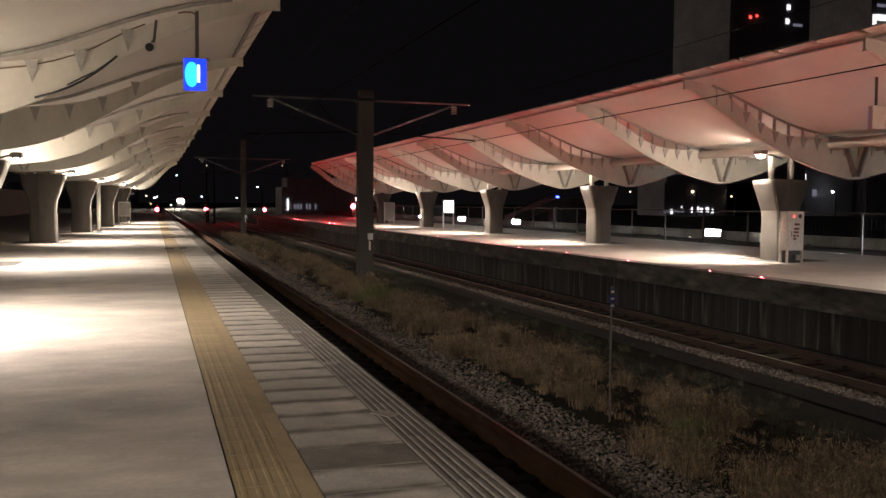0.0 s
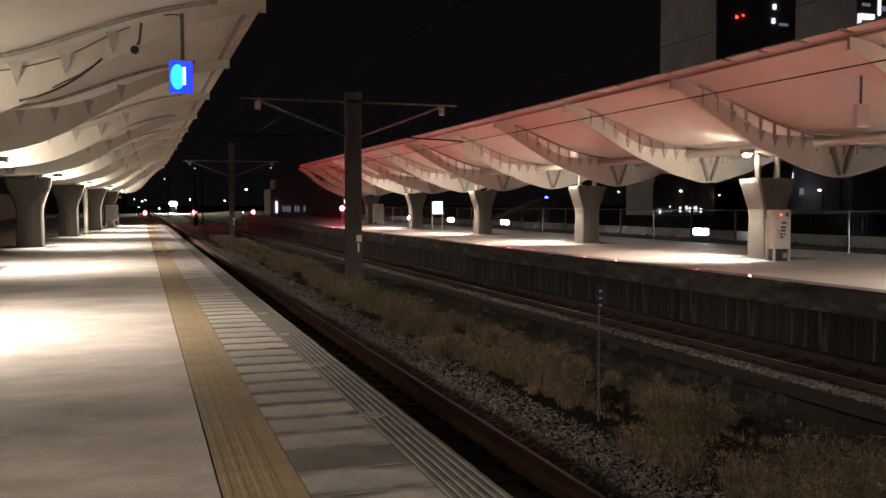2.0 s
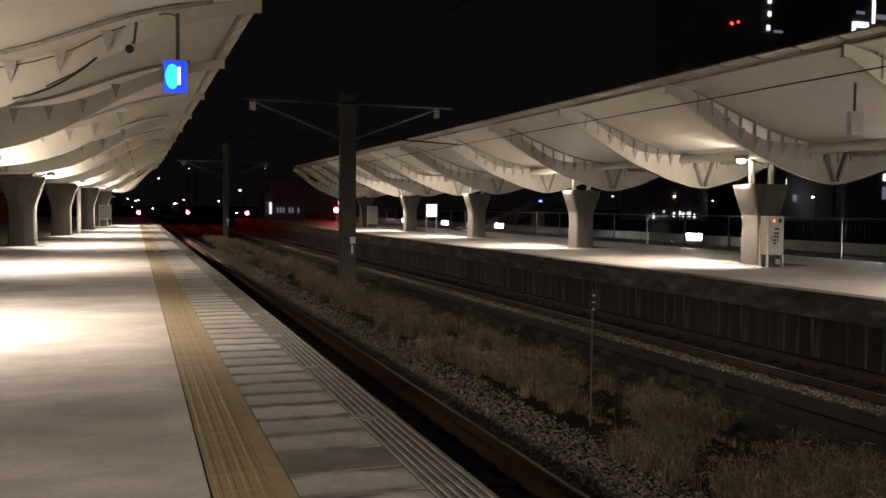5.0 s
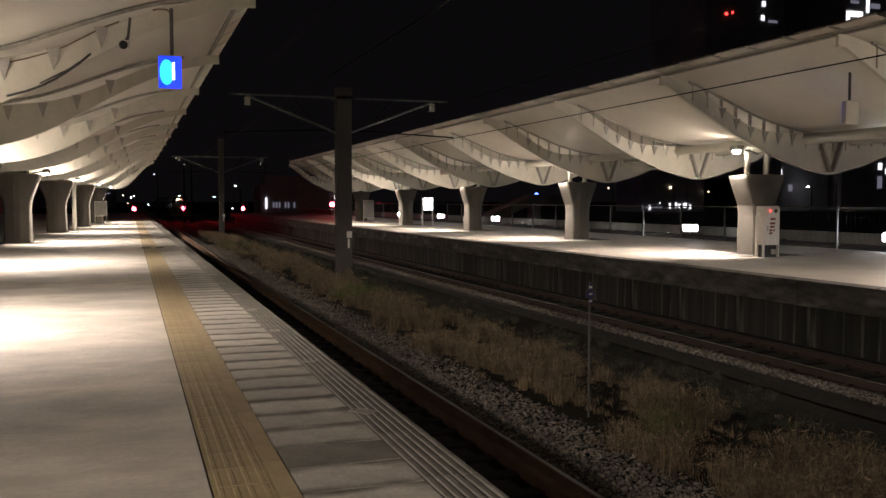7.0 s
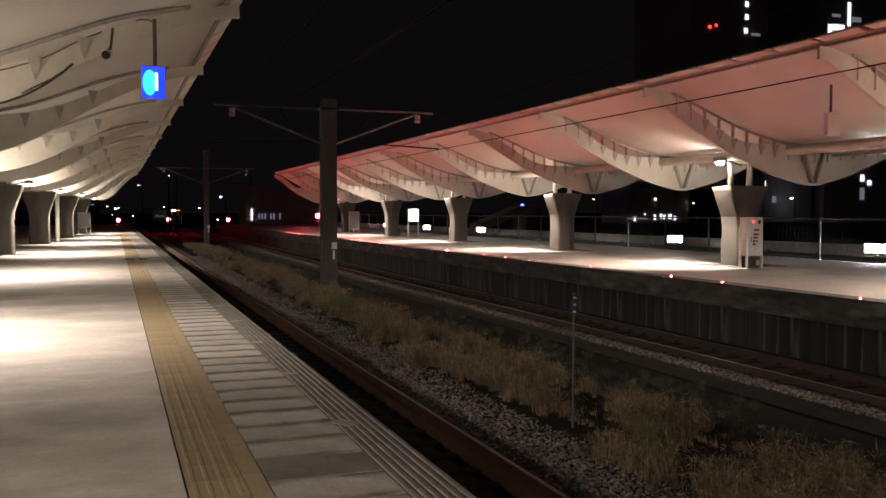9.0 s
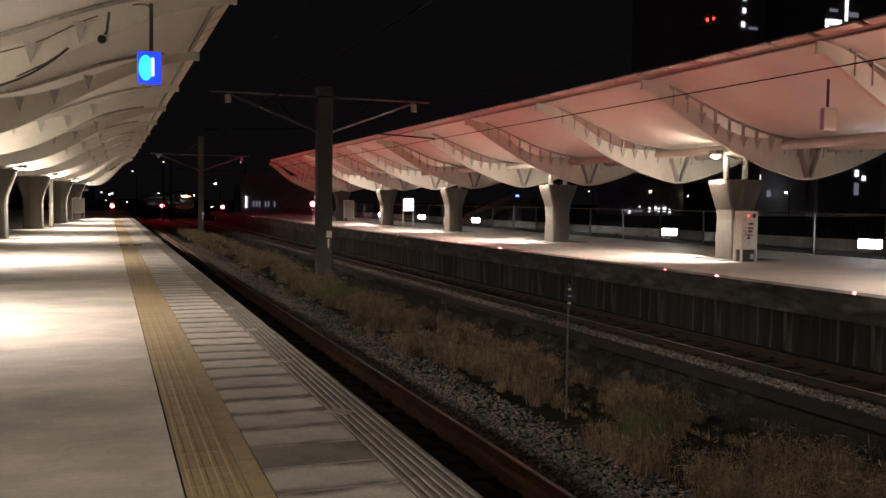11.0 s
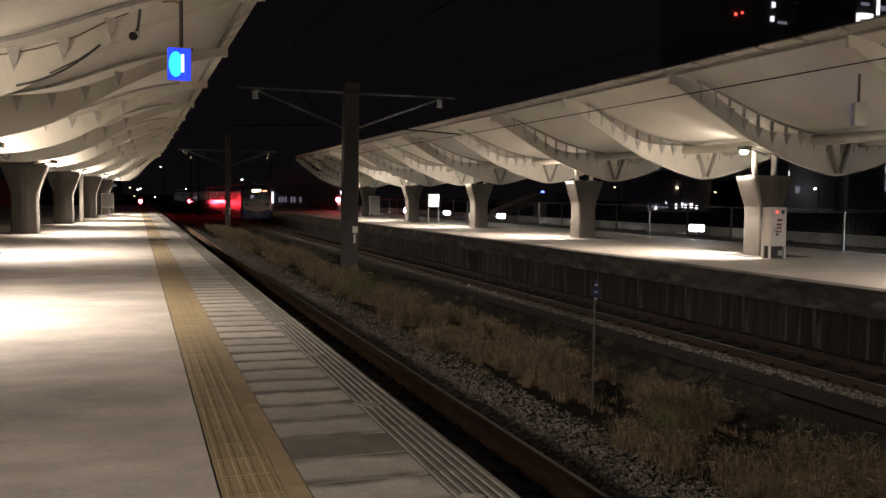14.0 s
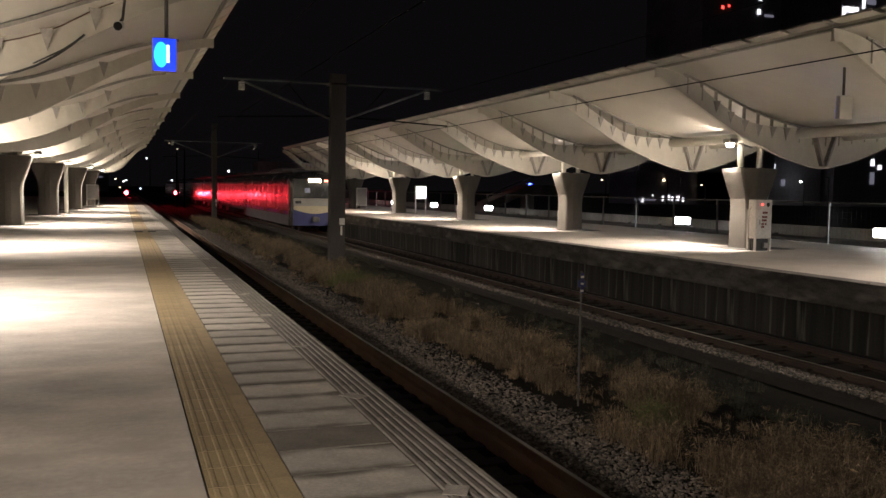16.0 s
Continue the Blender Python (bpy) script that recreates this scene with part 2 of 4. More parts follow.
def thing(name, label, category, x=0, y=0, z=0, rz=0, group="", kind=""):
    ob = new(name)
    ob.matrix_basis = pose(x, y, z, 0, 0, rz)
    return tagged(ob, label, category, group, kind)


def box_mesh(name, x0, x1, y0, y1, z0, z1, mat, bevel=0.0):
    bm = bmesh.new()
    box(bm, x0, x1, y0, y1, z0, z1, bevel)
    me = bpy.data.meshes.new(name)
    bm.to_mesh(me)
    bm.free()
    me.materials.append(mat)
    return me


def extrude_y(bm, outline, y0, y1):
    """A closed outline of (x, z) drawn along y."""
    a = [bm.verts.new((x, y0, z)) for x, z in outline]
    b = [bm.verts.new((x, y1, z)) for x, z in outline]
    n = len(outline)
    for i in range(n):
        bm.faces.new((a[i], a[(i + 1) % n], b[(i + 1) % n], b[i]))
    bm.faces.new(a)
    bm.faces.new(b[::-1])


# ---- ground, tracks ----
def build_ground():
    verts, faces, cols = [], [], []
    xs = [-1500, -300, -60, -12, 1.0, 2.2, 4.6, 5.4, 6.6, 8.0, 8.7, 12.9, 22.0, 30.0, 60, 300, 1500]
    zs = [-1.4, -1.4, -1.4, -1.4, -1.4, -1.4, -1.36, -1.28, -1.24, -1.32, -1.4, -1.4, -1.4, -0.6, -0.5, -0.5, -0.5]
    ys = [-200, -30, 0, 10, 20, 40, 80, 160, 400, 2500]
    for y in ys:
        for x, z in zip(xs, zs):
            verts.append((x, y, z))
    n = len(xs)
    for j in range(len(ys) - 1):
        for i in range(n - 1):
            faces.append((j * n + i, j * n + i + 1, (j + 1) * n + i + 1, (j + 1) * n + i))
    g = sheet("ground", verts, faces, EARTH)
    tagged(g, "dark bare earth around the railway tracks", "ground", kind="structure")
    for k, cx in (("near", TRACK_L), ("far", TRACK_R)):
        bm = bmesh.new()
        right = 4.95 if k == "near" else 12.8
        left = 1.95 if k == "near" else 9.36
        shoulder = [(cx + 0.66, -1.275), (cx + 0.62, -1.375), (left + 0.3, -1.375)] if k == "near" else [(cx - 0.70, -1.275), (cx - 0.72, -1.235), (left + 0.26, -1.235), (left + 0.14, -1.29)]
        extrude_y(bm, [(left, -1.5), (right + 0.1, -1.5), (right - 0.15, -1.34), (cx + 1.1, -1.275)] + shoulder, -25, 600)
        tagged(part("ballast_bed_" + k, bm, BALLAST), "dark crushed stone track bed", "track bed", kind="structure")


def rail_outline(cx):
    """A flat-bottomed rail in cross-section, its head at the height RAIL."""
    half = [(0.066, -0.145), (0.066, -0.135), (0.012, -0.115), (0.009, -0.045), (0.034, -0.035), (0.034, -0.006), (0.026, 0.0)]
    return [(cx + a, RAIL + b) for a, b in half] + [(cx - a, RAIL + b) for a, b in half[::-1]]


def build_track(cx, what, rust, deep):
    track = thing("railway_track", "rusty steel rails on concrete sleepers in ballast, " + what, "railway track", kind="structure")
    for s in (-0.5675, 0.5675):
        bm = bmesh.new()
        extrude_y(bm, rail_outline(cx + s), -25, 600)
        rail = part("rail", bm, rust, track, "rusty steel rail")
        bm = bmesh.new()
        box(bm, cx + s - 0.024, cx + s + 0.024, -25, 600, RAIL, RAIL + 0.003)
        part("running_surface", bm, RAIL_TOP, rail, "polished rail head")
        if deep > 0.2:
            bm = bmesh.new()
            extrude_y(bm, [(cx + s - 0.085, -1.40), (cx + s + 0.10, -1.40), (cx + s + 0.08, RAIL - 0.146), (cx + s - 0.07, RAIL - 0.146)], -25, 600)
            part("rail_bed", bm, rust, rail, "rust-stained concrete strip under the rail")
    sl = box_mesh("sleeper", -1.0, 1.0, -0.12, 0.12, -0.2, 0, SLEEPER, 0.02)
    clip = box_mesh("rail_clip", -0.11, 0.11, -0.05, 0.05, 0, 0.05, RUST_DARK, 0.01)
    for i in range(110):
        y = -2 + i * 0.62
        s = piece("sleeper", sl, track, cx, y, RAIL - deep)
        for k in () if deep > 0.2 else (-0.5675, 0.5675):
            piece("rail_clip", clip, s, k, 0, 0)


def scatter_stones(name, label, x0, x1, y0, y1, zf, count, size, seed):
    """Loose angular stones, each a small rough solid of its own."""
    r = np.random.RandomState(seed)
    base = np.array([(1, 0, 0), (-1, 0, 0), (0, 1, 0), (0, -1, 0), (0, 0, 1), (0, 0, -1), (.62, .62, .5), (-.62, .6, .5), (.6, -.62, .5), (-.6, -.6, .5)])
    tri = [(0, 6, 4), (6, 2, 4), (2, 7, 4), (7, 1, 4), (1, 9, 4), (9, 3, 4), (3, 8, 4), (8, 0, 4), (0, 2, 6), (2, 1, 7), (1, 3, 9), (3, 0, 8), (0, 5, 2), (2, 5, 1), (1, 5, 3), (3, 5, 0)]
    verts, faces = [], []
    for i in range(count):
        x = r.uniform(x0, x1)
        y = y0 + (y1 - y0) * r.uniform() ** 1.7
        s = size * r.uniform(0.55, 1.4)
        a = r.uniform(0, 6.28)
        v = base * r.uniform(0.65, 1.15, (10, 1)) * np.array([s, s * r.uniform(0.6, 1), s * r.uniform(0.5, 0.9)])
        c, d = math.cos(a), math.sin(a)
        v = np.stack([v[:, 0] * c - v[:, 1] * d + x, v[:, 0] * d + v[:, 1] * c + y, v[:, 2] + zf(x) + s * 0.25], 1)
        k = len(verts)
        verts += v.tolist()
        faces += [(p + k, q + k, w + k) for p, q, w in tri]
    return tagged(sheet(name, verts, faces, STONE), label, "gravel", kind="stuff")


def scatter_grass(name, label, mat, spots, seed, height, blades):
    """Tufts of thin bent blades at the spots (x, y, z, size)."""
    r = np.random.RandomState(seed)
    verts, faces = [], []
    for x, y, z, s in spots:
        for b in range(blades):
            a = r.uniform(0, 6.28)
            lean = r.uniform(0.05, 1.6)
            h = height * s * r.uniform(0.35, 1.1)
            w = r.uniform(0.0010, 0.0024) * (1 + y * 0.06)
            bx, by = x + r.normal(0, 0.07 * s), y + r.normal(0, 0.07 * s)
            dx, dy = math.cos(a), math.sin(a)
            px, py = -dy * w, dx * w
            k = len(verts)
            m1, m2 = lean * h * 0.26, lean * h * 0.72
            tip = (bx + dx * m2, by + dy * m2, z + h * max(0.3, 1 - 0.33 * lean))
            verts += [(bx - px, by - py, z), (bx + px, by + py, z),
                      (bx + dx * m1 - px, by + dy * m1 - py, z + h * 0.62), (bx + dx * m1 + px, by + dy * m1 + py, z + h * 0.62), tip]
            faces += [(k, k + 1, k + 3, k + 2), (k + 2, k + 3, k + 4)]
            for q in range(2):
                k = len(verts)
                u = r.normal(0, 0.045 * s, 3)
                v = r.normal(0, 0.0032 * s, 3) * (1 + y * 0.04)
                verts += [tip, tuple(tip + u), tuple(tip + u * 0.5 + v)]
                faces.append((k, k + 1, k + 2))
    return tagged(sheet(name, verts, faces, mat), label, "grass", kind="stuff")


def median(x):
    return float(np.interp(x, [4.6, 5.4, 6.6, 8.0, 8.7], [-1.36, -1.28, -1.24, -1.32, -1.4]))


def build_growth():
    """Bushy clumps of dry grass with bare dark earth between them, thickest along the middle of the strip."""
    r = random.Random(3)
    dry, green, low = [], [], []
    for i in range(760):
        y = 5.2 + 72 * r.random() ** 2.0
        x = min(8.3, max(5.35, r.gauss(6.2, 0.52)))
        if noise.noise(Vector((x * 0.9, y * 0.55, 2.0))) < -0.06:
            continue
        wide = r.uniform(0.16, 0.34)
        tall = r.uniform(0.55, 1.25) * (1.0 if x < 7.0 else 0.7)
        into = green if noise.noise(Vector((x * 0.5, y * 0.3, 9.0))) > 0.42 else dry
        for k in range(9):
            a, d = r.uniform(0, math.tau), abs(r.gauss(0, 0.5))
            if d > 1:
                continue
            px, py = x + wide * d * math.cos(a), y + 1.3 * wide * d * math.sin(a)
            into.append((px, py, median(px) - 0.02, tall * (1 - 0.45 * d) * r.uniform(0.8, 1.1)))
    for i in range(420):
        y = 5 + 60 * r.random() ** 1.8
        x = r.uniform(5.1, 8.2)
        low.append((x, y, median(x) - 0.02, 0.3 + 0.3 * r.random()))
    scrub = []
    for i in range(620):
        y = 6 + 60 * r.random() ** 1.7
        x = r.uniform(7.0, 9.2)
        if noise.noise(Vector((x * 0.8, y * 0.5, 5.0))) > -0.1:
            scrub.append((x, y, median(x) - 0.02, 0.35 + 0.45 * r.random()))
    scatter_grass("dark_scrub", "low dark weeds on the bare earth beside the far track", LEAF, scrub, 6, 0.34, 42)
    scatter_grass("dry_grass", "dry straw-coloured bushy grass clumps between the tracks", GRASS_DRY, dry, 1, 0.50, 44)
    scatter_grass("short_grass", "short dry grass between the tracks", GRASS_DRY, low, 2, 0.30, 40)
    scatter_grass("green_weeds", "low green weeds among the dry grass", GRASS_GREEN, green, 4, 0.42, 44)


# ---- near platform ----
def build_platform_near():
    bm = bmesh.new()
    box(bm, -30, 0.382, Y0, Y1, -1.5, 0)
    floor = part("platform_near", bm, FLOOR)
    tagged(floor, "worn pale concrete platform floor", "platform", kind="structure")
    bm = bmesh.new()
    box(bm, 0.382, EDGE_L - 0.04, Y0, Y1, -1.5, -0.012)
    part("platform_bedding", bm, JOINT, floor, "dark mortar bed under the paving")
    bm = bmesh.new()
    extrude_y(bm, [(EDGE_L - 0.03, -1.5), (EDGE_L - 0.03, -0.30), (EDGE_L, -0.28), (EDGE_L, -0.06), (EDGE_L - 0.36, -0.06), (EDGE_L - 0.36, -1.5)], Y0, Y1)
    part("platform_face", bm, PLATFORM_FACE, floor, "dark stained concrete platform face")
    return floor


def tile_meshes():
    bm = bmesh.new()
    box(bm, 0.004, 0.318, 0.002, 0.323, -0.03, 0.0)
    for i in range(4):
        x = 0.044 + i * 0.078
        extrude_y(bm, [(x - 0.018, 0), (x - 0.009, 0.003), (x + 0.009, 0.003), (x + 0.018, 0)], 0.003, 0.322)
    tactile = bpy.data.meshes.new("tactile_tile")
    bm.to_mesh(tactile)
    bm.free()
    tactile.materials.append(YELLOW)
    bm = bmesh.new()
    box(bm, 0, 0.33, 0.004, 0.996, -0.06, -0.008)
    for i in range(6):
        x = 0.028 + i * 0.055
        extrude_y(bm, [(x - 0.018, -0.008), (x - 0.013, 0.003), (x + 0.013, 0.003), (x + 0.018, -0.008)], 0.004, 0.996)
    coping = bpy.data.meshes.new("coping_block")
    bm.to_mesh(coping)
    bm.free()
    coping.materials.append(COPING)
    coping.materials.append(NOSING)
    for p in coping.polygons:
        if p.center.z > -0.0079:
            p.material_index = 1
    return tactile, coping


def pave_near(floor):
    tactile, coping = tile_meshes()
    border = box_mesh("border_tile", 0.0, 0.112, 0.003, 0.647, -0.03, 0.001, YELLOW_PLAIN)
    pavers = [box_mesh("paver", 0.006, 0.682, 0.012, 0.440, -0.04, z, PAVER) for z in (-0.001, -0.0005, 0.0)]
    soiled = box_mesh("paver", 0.006, 0.682, 0.012, 0.440, -0.04, -0.0015, PAVER_DARK)
    for i in range(259):
        piece("tactile_tile", tactile, floor, 0.392, 1.575 + i * 0.325, -0.001)
    for i in range(129):
        piece("border_tile", border, floor, 0.716, 1.96 + i * 0.65, 0)
    for i in range(187):
        piece("paver", soiled if i == 7 or rng.random() < 0.03 else rng.choice(pavers), floor, 0.832, 1.86 + i * 0.4525, 0)
    patch = box_mesh("worn_patch", -0.08, 0.08, -0.09, 0.09, 0.0, 0.0062, PATCH, 0.003)
    for i in range(36):
        p = piece("worn_patch", patch, floor, 1.58 + rng.uniform(0, 0.06), 1.95 + i * 2.15, 0)
        p.rotation_euler.z, p.scale = rng.uniform(0, 3), (rng.uniform(0.7, 1.2), rng.uniform(0.5, 1), 1)
    for i in range(84):
        piece("coping_block", coping, floor, 1.521, 1.6 + i, 0)
    plain = bmesh.new()
    box(plain, 0.397, 0.857, Y0, 1.57, -0.03, 0)
    part("tactile_strip", plain, YELLOW, floor)
    plain = bmesh.new()
    box(plain, 0.866, EDGE_L, Y0, 1.59, -0.05, 0)
    part("edge_strip", plain, PAVER, floor)
    plain = bmesh.new()
    box(plain, 0.392, 0.857, 85.7, Y1, -0.03, 0)
    part("far_tactile_strip", plain, YELLOW, floor)
    plain = bmesh.new()
    box(plain, 0.862, EDGE_L, 85.7, Y1, -0.05, 0)
    part("far_edge_strip", plain, PAVER, floor)
    bm = bmesh.new()
    box(bm, 0.32, 0.62, 30.4, 31.2, 0.004, 0.008)
    box(bm, 0.78, 1.04, 30.4, 31.2, 0.004, 0.008)
    part("inspection_cover", bm, DARK_PLATE, floor, "dark steel inspection covers")


# ---- far platform ----
def build_platform_far():
    bm = bmesh.new()
    extrude_y(bm, [(EDGE_R + 0.65, -1.5), (EDGE_R + 0.65, -0.51), (EDGE_R + 0.45, -0.51), (EDGE_R + 0.45, 0), (21.6, 0), (21.6, -1.5)], Y0, Y1)
    floor = part("platform_far", bm, FLOOR_R)
    tagged(floor, "pale concrete island platform floor", "platform", kind="structure")
    y = Y0
    while y < Y1:
        step = 4.0
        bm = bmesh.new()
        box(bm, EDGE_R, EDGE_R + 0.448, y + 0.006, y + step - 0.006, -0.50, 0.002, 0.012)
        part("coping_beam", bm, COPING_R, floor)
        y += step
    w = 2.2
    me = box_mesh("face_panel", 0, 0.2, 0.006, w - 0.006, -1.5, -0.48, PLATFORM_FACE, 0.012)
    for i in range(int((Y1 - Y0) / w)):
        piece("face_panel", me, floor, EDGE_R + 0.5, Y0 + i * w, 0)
    return floor


# ---- canopies ----
def curve(points, n=40):
    """A smooth line through the points (u, z), as a function of u."""
    u, z = np.array([p[0] for p in points]), np.array([p[1] for p in points])
    uu = np.linspace(u[0], u[-1], 200)
    zz = np.interp(uu, u, z)
    for k in range(3):
        pad = np.concatenate([2 * zz[0] - zz[10:0:-1], zz, zz[-2:-12:-1]])
        zz = np.convolve(pad, np.ones(21) / 21, "valid")
    return lambda a: float(np.interp(a, uu, zz))


def build_canopy(name, label, edge_x, side, mid, low, roof, ribs, taper, open_depth):
    """A butterfly roof on a row of columns. side: +1 where the roof runs to the right of its edge."""
    can = thing(name, label, "canopy", kind="structure")
    zl, zr = curve(low), curve(roof)
    lowz = lambda u: zl(u if u <= mid else 2 * mid - u)
    topz = lambda u: zr(u if u <= mid else 2 * mid - u)
    X = lambda u: side * u
    gap = lambda u: 0.05 + open_depth * math.exp(-((u - 2.4) / 1.3) ** 2)
    us = [2 * mid * i / 48 for i in range(49)]
    # roof shell, with its upper skin
    verts, faces = [], []
    ys = list(np.linspace(CAN_Y0, CAN_Y1, 60))
    for y in ys:
        for u in us:
            verts.append((edge_x + X(u) * taper(y), y, topz(u)))
        for u in us:
            verts.append((edge_x + X(u) * taper(y), y, topz(u) + 0.16))
    n = len(us)
    for j in range(len(ys) - 1):
        a, b = j * 2 * n, (j + 1) * 2 * n
        for i in range(n - 1):
            faces.append((a + i, a + i + 1, b + i + 1, b + i))
            faces.append((a + n + i, b + n + i, b + n + i + 1, a + n + i + 1))
        faces.append((a, b, b + n, a + n))
        faces.append((a + n - 1, a + 2 * n - 1, b + 2 * n - 1, b + n - 1))
    for a in (0, (len(ys) - 1) * 2 * n):
        faces += [(a + i, a + n + i, a + n + i + 1, a + i + 1) for i in range(n - 1)]
    shell = sheet("roof_shell", verts, faces, SOFFIT, can, "smooth white curved soffit")
    for p in shell.data.polygons:
        p.use_smooth = abs(p.normal.y) < 0.9
    # one rib, drawn once and shared
    bm = bmesh.new()
    t = 0.03
    ru = [-0.14] + [2 * mid * i / 60 for i in range(61)] + [2 * mid + 0.14]
    rows_ = []
    for u in ru:
        z0, z1 = lowz(u), topz(u) - gap(u if u <= mid else 2 * mid - u)
        z1 = max(z1, z0 + 0.12)
        rows_.append([bm.verts.new((X(u), s * t, z)) for s, z in ((-1, z0), (1, z0), (1, z1), (-1, z1))])
    for a, b in zip(rows_, rows_[1:]):
        for k in range(4):
            bm.faces.new((a[k], a[(k + 1) % 4], b[(k + 1) % 4], b[k]))
    bm.faces.new(rows_[0])
    bm.faces.new(rows_[-1][::-1])
    web = part("rib", bm, PAINT)
    # bottom flange
    bm = bmesh.new()
    rows_ = [[bm.verts.new((X(u), s * 0.055, lowz(u) + dz)) for s, dz in ((-1, -0.03), (1, -0.03), (1, 0.0), (-1, 0.0))] for u in ru]
    for a, b in zip(rows_, rows_[1:]):
        for k in range(4):
            bm.faces.new((a[k], a[(k + 1) % 4], b[(k + 1) % 4], b[k]))
    bm.faces.new(rows_[0])
    bm.faces.new(rows_[-1][::-1])
    flange = part("rib_flange", bm, PAINT, web)
    # top chord under the soffit
    bm = bmesh.new()
    for a, b in zip(ru, ru[1:]):
        if 0.5 < a < 2 * mid - 0.5:
            rod(bm, (X(a), 0, topz(a) - 0.05), (X(b), 0, topz(b) - 0.05), 0.035, 5)
    part("top_chord", bm, GUTTER, web, "dark steel top chord")
    tie = box_mesh("tie", -0.012, 0.012, -0.05, 0.05, -0.45, 0, GUTTER)
    bm = bmesh.new()
    v = [bm.verts.new(p) for p in ((-0.09, 0.03, 0), (0.09, 0.03, 0), (0, 0.03, -0.30), (-0.09, 0.09, 0), (0.09, 0.09, 0))]
    for q in ((0, 1, 2), (0, 3, 4, 1), (3, 2, 4), (0, 2, 3), (1, 4, 2)):
        bm.faces.new([v[i] for i in q])
    w = [bm.verts.new((p.co.x, -p.co.y, p.co.z)) for p in v]
    for q in ((0, 2, 1), (0, 1, 4, 3), (3, 4, 2), (0, 3, 2), (1, 2, 4)):
        bm.faces.new([w[i] for i in q])
    gus = bpy.data.meshes.new("gusset")
    bm.to_mesh(gus)
    bm.free()
    gus.materials.append(GUTTER)
    u = 0.75
    k = 0
    while u < 2 * mid - 0.7:
        uu = u if u <= mid else 2 * mid - u
        if open_depth > 0.2:
            piece("tie", tie, web, X(u), 0, topz(u) - 0.04)
        if 1.4 < uu < mid - 0.6:
            piece("gusset", gus, web, X(u), 0, max(topz(u) - gap(uu) - 0.02, lowz(u) + 0.32))
        u += 0.43 if open_depth > 0.2 else 0.62
        k += 1
    # the V plates over the low point
    bm = bmesh.new()
    for s in (-1, 1):
        a, b = (X(mid - 0.05 * s), lowz(mid) + 0.05), (X(mid - 0.34 * s), topz(mid) - 0.22)
        d = Vector((b[0] - a[0], 0, b[1] - a[1])).normalized() * 0.03
        q = [(a[0] - d.z, a[1] + d.x), (a[0] + d.z, a[1] - d.x), (b[0] + d.z, b[1] - d.x), (b[0] - d.z, b[1] + d.x)]
        extrude_y(bm, q, -0.17, 0.17)
    part("v_stiffener", bm, GUTTER, web)
    web.parent = can
    web.location = (edge_x, ribs[0], 0)
    for y in ribs[1:]:
        other = copy_thing(web, pose(edge_x, y, 0))
        other.parent, other.scale.x = can, taper(y)
    # tubes along the roof, gutter and the capping sheets of the edge
    for u in (mid - 0.75, mid + 0.75):
        bm = bmesh.new()
        stops = [CAN_Y0 + 0.2, 30.0, 58.0, 66.0, CAN_Y1 - 0.2]
        for a, b in zip(stops, stops[1:]):
            rod(bm, (edge_x + X(u) * taper(a), a, topz(mid) - 0.20), (edge_x + X(u) * taper(b), b, topz(mid) - 0.20), 0.13, 16)
        part("long_tube", bm, PAINT, can, "white steel tube along the roof", smooth=True)
    bm = bmesh.new()
    z = topz(0)
    E = lambda u: edge_x + side * u
    extrude_y(bm, [(E(0.02), z - 0.05), (E(0.07), z - 0.06), (E(0.07), z - 0.008), (E(0.02), z - 0.004)], CAN_Y0, CAN_Y1)
    part("gutter", bm, GUTTER, can, "grey steel edge gutter")
    cap = bmesh.new()
    rise = 0.18 if side < 0 else 0.07
    extrude_y(cap, [(E(-0.04), z + 0.03), (E(-0.28), z + rise), (E(-0.28), z + rise + 0.035), (E(-0.02), z + 0.07)], 0.05, 1.02)
    bmesh.ops.recalc_face_normals(cap, faces=cap.faces)
    me = bpy.data.meshes.new("edge_cap")
    cap.to_mesh(me)
    cap.free()
    me.materials.append(SOFFIT)
    for i in range(int((CAN_Y1 - CAN_Y0) / 1.13)):
        piece("edge_cap", me, can, 0, CAN_Y0 + 0.05 + i * 1.13, 0)
    return can, X, lowz, topz


